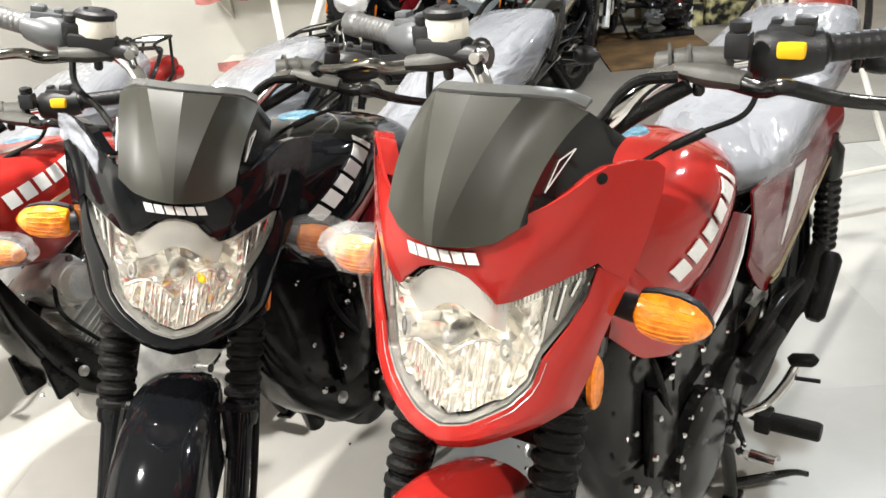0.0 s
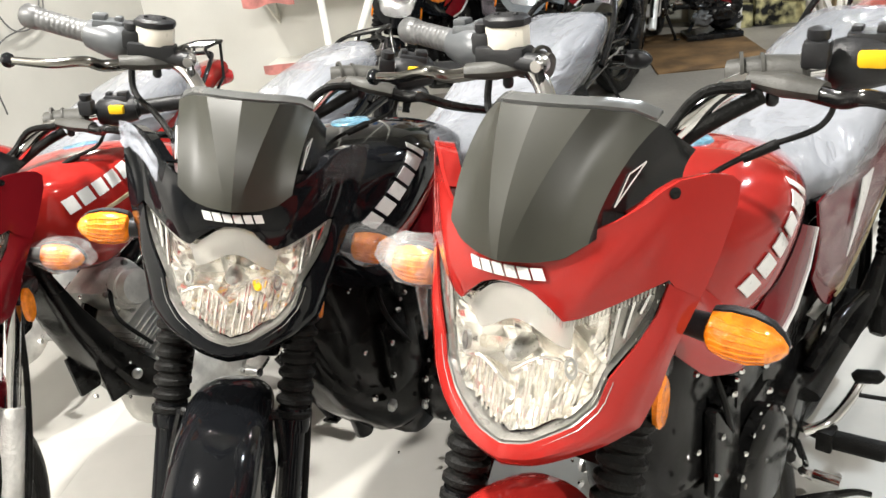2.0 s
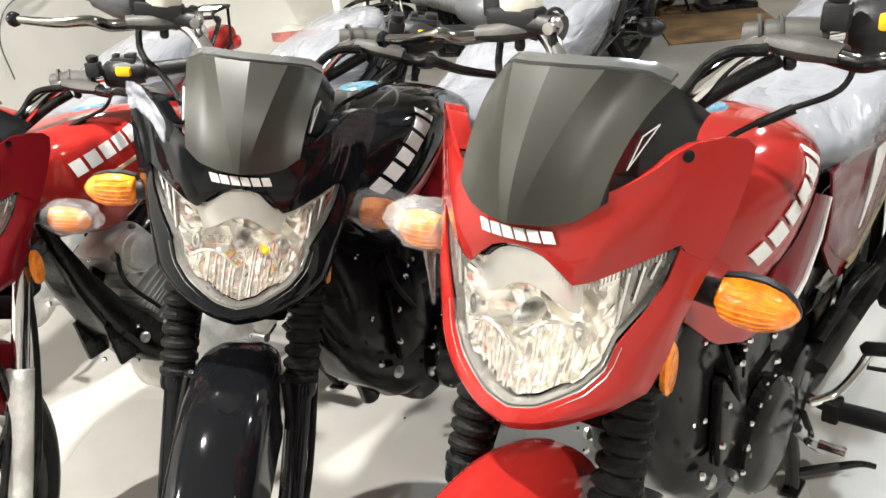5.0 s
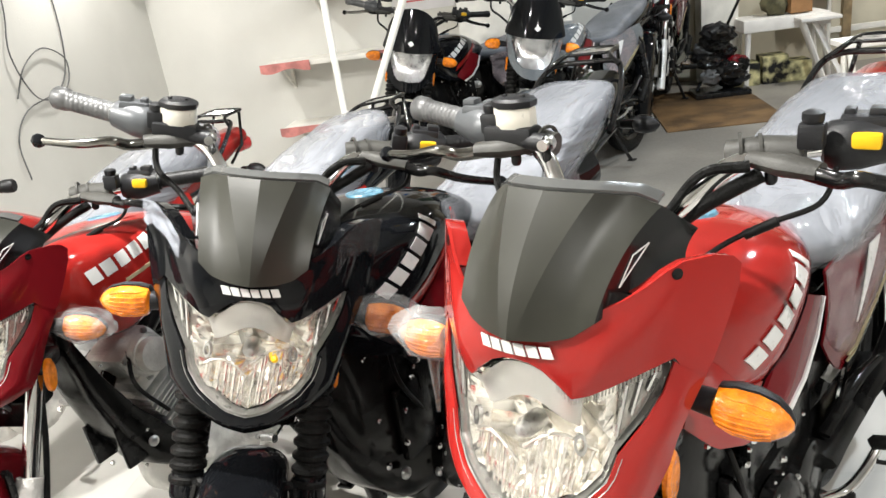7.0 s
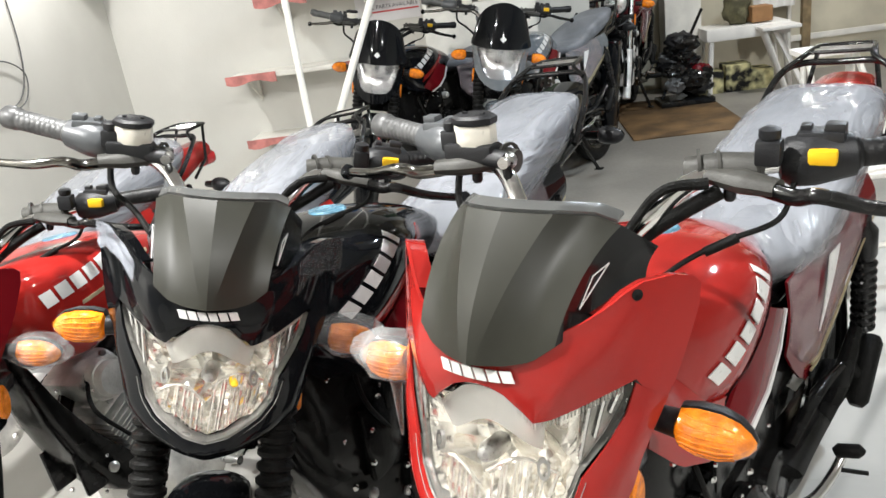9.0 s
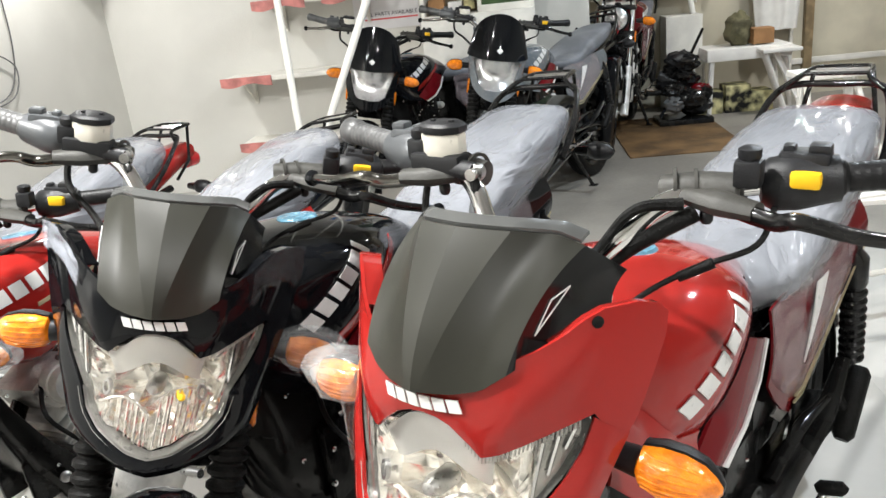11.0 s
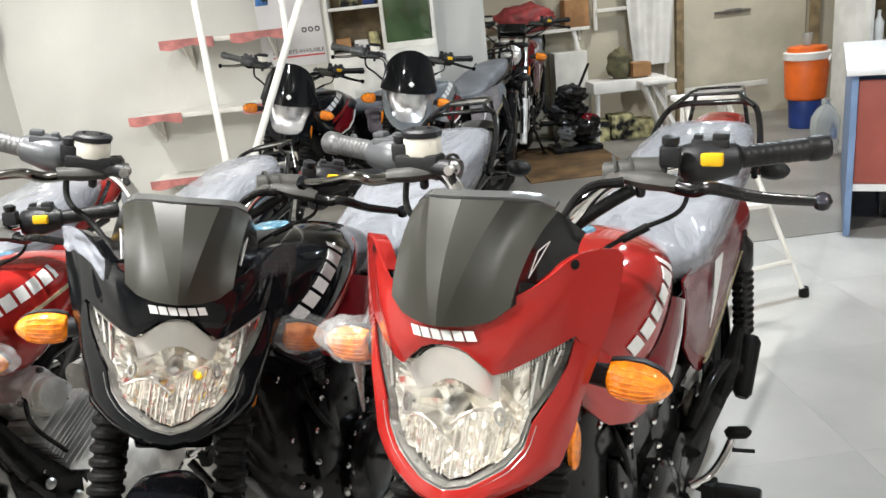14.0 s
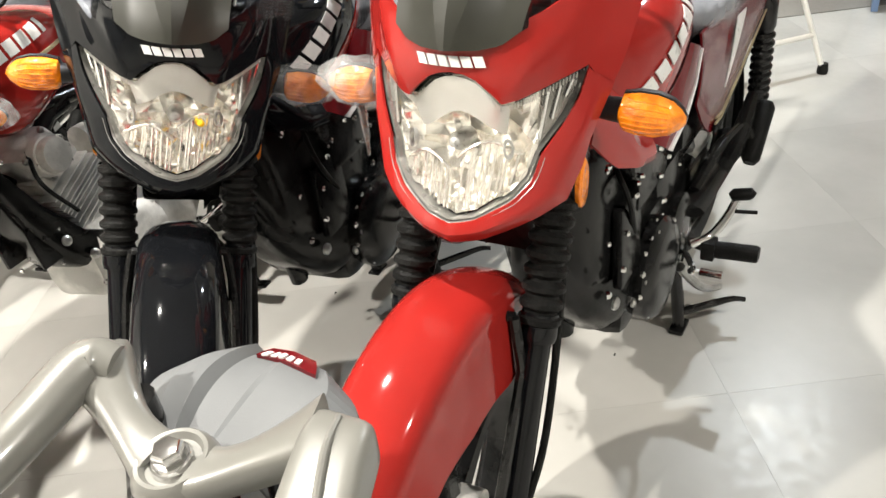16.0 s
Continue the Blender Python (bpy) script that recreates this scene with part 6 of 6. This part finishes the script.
poster = thing("poster", "white parts poster with blue pictures and red line", "poster")
piece("sheet", [box(-0.69, 5.343, 1.50, 0.44, 0.006, 0.96, 0.001)], POSTER_WHITE, poster)
for x, z, w, h in ((-0.86, 1.62, 0.085, 0.36), (-0.52, 1.60, 0.075, 0.28), (-0.70, 1.70, 0.10, 0.20)):
    g = [[(Vector((x + w * (i / 4 - 0.5) + 0.01 * math.sin(j * 2.1), 5.337, z + h * (j / 5 - 0.5))), Vector((0, -1, 0))) for j in range(6)] for i in range(5)]
    piece("picture", [sheet(g, 0.001)], POSTER_BLUE, poster, "blue printed picture")
for k in range(3):
    piece("pictogram", [ring_lathe([(0.010, 0), (0.018, 0), (0.018, 0.001), (0.010, 0.001)], 14, pose(-0.60 + 0.045 * k, 5.338, 1.255, 90, 0, 0))], PRINT_DARK, poster)
piece("red_line", [box(-0.66, 5.338, 1.085, 0.36, 0.002, 0.010)], PRINT_RED, poster)


def lettering(words, size, m, mat, parent):
    """Raised flat lettering in the built-in font."""
    cu = bpy.data.curves.new("lettering", "FONT")
    cu.body, cu.size, cu.extrude, cu.align_x = words, size, 0.0008, "CENTER"
    cu.materials.append(mat)
    ob = new("lettering", cu)
    ob.parent = parent
    ob.matrix_basis = m
    return ob


lettering("ALL PARTS AVAILABLE", 0.036, pose(-0.66, 5.338, 1.105, 90, 0, 0), PRINT_DARK, poster)

cab = thing("display_cabinet", "white cabinet with open shelf and dark green glass door", "cabinet")
piece("base", [box(-0.07, 5.12, 0.54, 0.70, 0.42, 1.08, 0.006)], WOOD_WHITE, cab)
piece("side_panel", [box(-0.41, 5.16, 1.56, 0.025, 0.34, 0.96, 0.003)], WOOD_WHITE, cab)
piece("side_panel", [box(0.27, 5.16, 1.56, 0.025, 0.34, 0.96, 0.003)], WOOD_WHITE, cab)
piece("back_panel", [box(-0.07, 5.32, 1.56, 0.66, 0.02, 0.96)], WOOD_BROWN, cab)
piece("shelf", [box(-0.23, 5.16, 1.36, 0.33, 0.33, 0.02, 0.003)], WOOD_WHITE, cab)
piece("upright", [box(-0.055, 5.0, 1.56, 0.025, 0.03, 0.96, 0.003)], WOOD_WHITE, cab)
door = piece("glass_door", [box(0.105, 4.99, 1.52, 0.29, 0.012, 0.84, 0.002)], GREEN_GLASS, cab, "dark green glass door")
piece("door_rail", [box(0.105, 4.985, 1.10, 0.31, 0.02, 0.04, 0.003)], WOOD_WHITE, door)
for k, (x, z, w, h, mat) in enumerate(((-0.33, 1.14, 0.10, 0.07, CARDBOARD), (-0.21, 1.13, 0.09, 0.05, WHITE_PLASTIC), (-0.12, 1.15, 0.07, 0.10, OLIVE_BOX), (-0.26, 1.40, 0.12, 0.06, OLIVE_BOX), (-0.13, 1.42, 0.08, 0.09, COOLER_BLUE))):
    plain("parts_box", [box(x, 5.14, z, w, 0.14, h, 0.004)], mat, "small spare parts carton on the cabinet shelf", "box", "", "parts boxes")

stand = thing("tube_stand", "white enamelled tube stand with a slanted brace", "stand")
piece("upright_pole", [tube([(-0.79, 3.2, 0.0), (-0.80, 3.2, 2.3)], 0.015, 12)], POLE_WHITE, stand)
piece("slanted_pole", [tube([(-1.05, 3.22, 0.0), (0.02, 3.24, 2.2)], 0.016, 12)], POLE_WHITE, stand)
piece("short_pole", [tube([(-0.455, 3.26, 1.24), (-0.43, 3.26, 2.3)], 0.013, 12)], POLE_WHITE, stand)
piece("top_rail", [tube([(-0.80, 3.22, 2.28), (0.04, 3.24, 2.2)], 0.013, 10)], POLE_WHITE, stand)

cable = thing("hanging_cable", "thin dark cable hanging in loops on the wall", "cable")
piece("cable_loop", [tube([(-2.645, 3.90, 2.4), (-2.64, 3.86, 1.75), (-2.64, 3.82, 1.40), (-2.63, 3.74, 1.16), (-2.63, 3.86, 0.92), (-2.63, 4.12, 0.93), (-2.63, 4.20, 1.08), (-2.63, 4.02, 1.17), (-2.63, 3.82, 1.10), (-2.64, 3.70, 0.95)], 0.004, 6, 8)], WIRE, cable)
piece("cable_end", [tube([(-2.645, 4.2, 2.4), (-2.64, 4.25, 1.7), (-2.64, 4.24, 1.2), (-2.64, 4.10, 0.95), (-2.64, 3.75, 0.88), (-2.64, 3.60, 0.74), (-2.64, 3.60, 0.54)], 0.004, 6, 6)], WIRE, cable)
plain("speaker", [box(-2.57, 4.93, 1.78, 0.14, 0.16, 0.24, 0.01)], DARK_PLASTIC, "small black loudspeaker box on the wall", "speaker")

# ---- back passage ----
lad = thing("step_ladder", "pale aluminium folding step ladder", "ladder")
for a, b in (((1.575, 2.725, 0.012), (1.26, 2.80, 0.86)), ((1.18, 2.62, 0.012), (1.10, 2.78, 0.86)), ((1.50, 3.22, 0.012), (1.26, 2.84, 0.86)), ((1.20, 3.12, 0.012), (1.10, 2.82, 0.86))):
    leg = piece("leg", [tube([a, b], 0.016, 8, 0, 0.6)], POLE_WHITE, lad)
    piece("rubber_foot", [lathe([(0.02, -0.012), (0.022, 0.0), (0.018, 0.03)], 10, Matrix.Translation(a))], RUBBER, leg)
piece("tread", [box(1.18, 2.81, 0.865, 0.22, 0.14, 0.02, 0.004)], WHITE_PLASTIC, lad)
piece("tread", [box(1.25, 2.755, 0.42, 0.30, 0.10, 0.02, 0.004)], WHITE_PLASTIC, lad)
piece("rung", [tube([(1.52, 2.735, 0.16), (1.16, 2.65, 0.16)], 0.011, 8)], POLE_WHITE, lad)
piece("rung", [tube([(1.44, 3.11, 0.25), (1.185, 3.03, 0.25)], 0.011, 8)], POLE_WHITE, lad)

counter = thing("counter", "white topped counter with rust red front and blue side", "counter", Matrix.Translation((2.14, 3.37, 0)) @ Matrix.Rotation(radians(-30), 4, "Z"))
piece("side_board", [box(0.0, 0.70, 0.40, 0.03, 1.40, 0.80, 0.003)], CAB_BLUE, counter, "blue laminate side board")
piece("front_board", [box(0.62, 0.03, 0.52, 1.21, 0.03, 0.50, 0.003)], CAB_RED, counter, "rust red laminate front")
piece("worktop", [box(0.61, 0.68, 0.815, 1.30, 1.46, 0.03, 0.004)], CAB_TOP, counter)
piece("lower_rail", [box(0.62, 0.025, 0.25, 1.21, 0.03, 0.035, 0.003)], CAB_TOP, counter)
piece("back_board", [box(0.62, 1.38, 0.40, 1.21, 0.03, 0.78, 0.003)], CAB_BLUE, counter)
piece("foot_box", [box(0.30, 0.45, 0.12, 0.3, 0.3, 0.20, 0.02)], BLACK, counter)

unit = thing("shelf_unit", "tall white open shelf unit with small bottles", "shelving")
piece("upright", [box(3.24, 5.02, 0.9, 0.03, 0.03, 1.8, 0.003)], WOOD_WHITE, unit)
piece("side_panel", [box(3.26, 5.26, 0.9, 0.025, 0.45, 1.8, 0.003)], WOOD_WHITE, unit)
for z in (0.10, 0.42, 0.74, 1.06, 1.38, 1.70):
    piece("shelf", [box(3.68, 5.26, z, 0.84, 0.45, 0.02, 0.003)], WOOD_WHITE, unit)
piece("back_panel", [box(3.68, 5.49, 0.9, 0.84, 0.015, 1.8)], WOOD_BROWN, unit)
for k in range(4):
    plain("spray_bottle", [lathe([(0.03, 0), (0.035, 0.01), (0.035, 0.14), (0.012, 0.18), (0.012, 0.22)], 14, pose(3.36 + 0.11 * k, 5.12, 0.75))], (WHITE_PLASTIC, BLACK, COOLER_BLUE, WHITE_PLASTIC)[k], "small plastic bottle on the shelf unit", "bottle", "", "shelf bottles")

cool = thing("water_cooler", "orange water cooler with white rim on a blue tub", "cooler", pose(3.42, 6.15, 0) @ Matrix.Scale(0.87, 4))
piece("tub", [lathe([(0.13, 0.0), (0.14, 0.01), (0.155, 0.27), (0.15, 0.28)], 26)], COOLER_BLUE, cool, "dark blue plastic tub")
body = piece("body", [lathe([(0.165, 0.28), (0.185, 0.30), (0.205, 0.66), (0.20, 0.67)], 30)], ORANGE, cool, "orange insulated barrel")
piece("rim", [lathe([(0.205, 0.66), (0.213, 0.665), (0.213, 0.725), (0.20, 0.735)], 30)], WHITE_PLASTIC, cool)
piece("lid", [lathe([(0.18, 0.735), (0.175, 0.775), (0.12, 0.785)], 26)], ORANGE, cool)
piece("handle", [tube([(0.17, -0.14, 0.70), (0.10, -0.22, 0.66), (0.205, -0.10, 0.56)], 0.012, 8, 4)], WHITE_PLASTIC, cool)
piece("cup", [lathe([(0.035, 0.785), (0.045, 0.90), (0.043, 0.90), (0.033, 0.79)], 16)], BOTTLE, cool)

plain("water_bottle", [lathe([(0.09, 0.0), (0.098, 0.01), (0.098, 0.10), (0.092, 0.11), (0.098, 0.12), (0.098, 0.26), (0.06, 0.33), (0.03, 0.36), (0.03, 0.40)], 24, pose(3.00, 5.10, 0.004))], BOTTLE, "large clear plastic water bottle on the floor", "bottle")
# Thin brown slab for the brown area of the back floor.
plain("floor_mat", [box(1.28, 5.90, 0.009, 0.80, 1.30, 0.010, 0.003)], PATCH_BROWN, "flat brown patch on the floor", "mat", "", "", pose(0, 0, 0))

bench = thing("bench", "white plastic bench piled with cloths and cartons", "bench")
piece("top", [box(2.02, 6.66, 0.48, 0.66, 0.36, 0.10, 0.012)], WHITE_PLASTIC, bench)
for x, y in ((1.74, 6.52), (1.74, 6.80), (2.30, 6.52), (2.30, 6.80)):
    piece("leg", [tube([(x, y, 0.49), (x + (0.06 if x > 2 else -0.02), y, 0.004)], 0.022, 8)], WHITE_PLASTIC, bench)
chair = thing("plastic_chair", "white plastic chair with slanted legs", "chair")
for x, y, dx in ((2.20, 6.30, -0.10), (2.36, 6.36, -0.16)):
    piece("leg", [tube([(x + dx, y + 0.1, 0.50), (x + 0.05, y - 0.02, 0.006)], [0.062, 0.050], 10, 0, 0.35)], WHITE_PLASTIC, chair)
piece("seat", [box(2.22, 6.42, 0.50, 0.30, 0.24, 0.03, 0.01)], WHITE_PLASTIC, chair)
plain("folded_cloth", crumpled((1.98, 6.66, 0.64), (0.11, 0.10, 0.14), 5, 0.5), CLOTH_GREEN, "crumpled olive cloth on the bench", "cloth", "", "", None, 180)
folds = []
for i in range(25):
    u = i / 24
    col = []
    for j in range(13):
        v = j / 12
        pull = 1 - 0.35 * (1 - v) ** 2
        x = 2.61 - 0.50 * u * pull - 0.10 * (1 - v) ** 2
        y = 6.985 - 0.035 * (1 + math.sin(u * 17 + 2.2 * v)) * (0.5 + 0.5 * v) - 0.10 * (1 - v) ** 2
        col.append((Vector((x, y, 0.60 + 1.70 * v)), Vector((0, -1, 0))))
    folds.append(col)
plain("hanging_sheet", [sheet(folds, 0.004)], CLOTH_WHITE, "pale creased sheet hanging beside the door", "cloth", "", "", None, 60)
plain("carton", [box(1.66, 6.93, 1.125, 0.22, 0.20, 0.24, 0.004)], CARDBOARD, "brown cardboard carton on the wall shelf", "box", "", "cartons")
plain("carton", [box(2.14, 6.60, 0.60, 0.16, 0.16, 0.12, 0.004)], CARDBOARD, "brown cardboard carton on the bench", "box", "", "cartons")
for k, (x, w, h) in enumerate(((1.72, 0.22, 0.18), (1.95, 0.20, 0.22), (2.14, 0.18, 0.16))):
    plain("carton", [box(x, 6.62, 0.004 + h / 2, w, 0.22, h, 0.004)], OLIVE_BOX, "printed carton under the bench", "box", "", "cartons")
plain("plastic_bag", crumpled((1.16, 6.86, 1.12), (0.30, 0.14, 0.12), 11, 0.4), CLOTH_RED, "dark red plastic bag lying on a wall shelf", "bag", "", "", None, 180)
ledge = thing("wall_shelf", "narrow pale shelf on the back wall with a bag on it", "shelf")
piece("board", [box(1.30, 6.935, 0.99, 0.94, 0.22, 0.03, 0.004)], WOOD_WHITE, ledge)
for x in (0.90, 1.70):
    piece("bracket", [box(x, 6.99, 0.93, 0.02, 0.11, 0.09, 0.003)], WOOD_WHITE, ledge)
plain("crate", [box(1.57, 6.89, 0.40, 0.30, 0.26, 0.80, 0.01)], WOOD_WHITE, "low pale storage crate by the wall", "crate")
plain("leaning_pole", [tube([(1.66, 6.85, 0.80), (1.42, 6.95, 2.2)], 0.022, 10)], POLE_WHITE, "white pole leaning in the corner", "pole")
wl = thing("wall_ladder", "white wooden step ladder by the window", "ladder")
for x in (1.86, 2.24):
    piece("rail", [box(x, 6.98, 1.55, 0.035, 0.04, 1.2, 0.004)], WOOD_WHITE, wl)
for z in (1.12, 1.40, 1.70):
    piece("step", [box(2.05, 6.97, z, 0.36, 0.06, 0.03, 0.003)], WOOD_WHITE, wl)
plain("window_1", [box(2.05, 7.045, 1.55, 0.30, 0.012, 0.55, 0.003)], GREEN_GLASS, "dark green window pane in the back wall", "window", "structure")

# scrap machine parts by the passage wall
heap = thing("engine_stand", "tall dark heap of old machine parts on a tray", "machine parts", Matrix.Translation((1.46, 6.30, 0)))
piece("stand_frame", [box(0, 0, 0.03, 0.42, 0.30, 0.05, 0.006)], BLACK, heap)
rnd = random.Random(21)
for k in range(16):
    z = 0.10 + 0.027 * k
    reach = 0.20 * (1 - 0.6 * k / 15)
    w = rnd.uniform(0.07, 0.12)
    lump = crumpled((rnd.uniform(-reach, reach), rnd.uniform(-0.7, 0.7) * reach, z), (w, w * rnd.uniform(0.6, 1.0), w * rnd.uniform(0.5, 0.9)), 40 + k, 0.35)
    piece("machine_part", lump, (BLACK, DARK_PLASTIC, BLACK, COVER_GREY, BLACK, RUBBER, DARK_RED)[k % 7], heap, "", None, 30)
piece("rod", [tube([(-0.20, -0.12, 0.08), (0.16, 0.05, 0.72)], 0.012, 8)], BLACK, heap)

# ---- floor tiles ----
floor = plain("floor", [box(1.25, 2.15, -0.051, 8.3, 10.4, 0.1)], FLOOR_JOINT, "pale polished tiled showroom floor", "floor", "structure")
tile = mesh_of("tile", [box(0, 0, -0.006, 0.5996, 0.5996, 0.012)], FLOOR)
for i in range(-5, 9):
    for j in range(-5, 12):
        x, y = 0.25 + 0.6 * i, 0.15 + 0.6 * j
        if (y > 3.7 and x > 0.2) or x > 5.1 or x < -2.7 or y < -2.9 or y > 5.4:
            continue
        part("tile", tile, floor, Matrix.Translation((x, y, 0)))
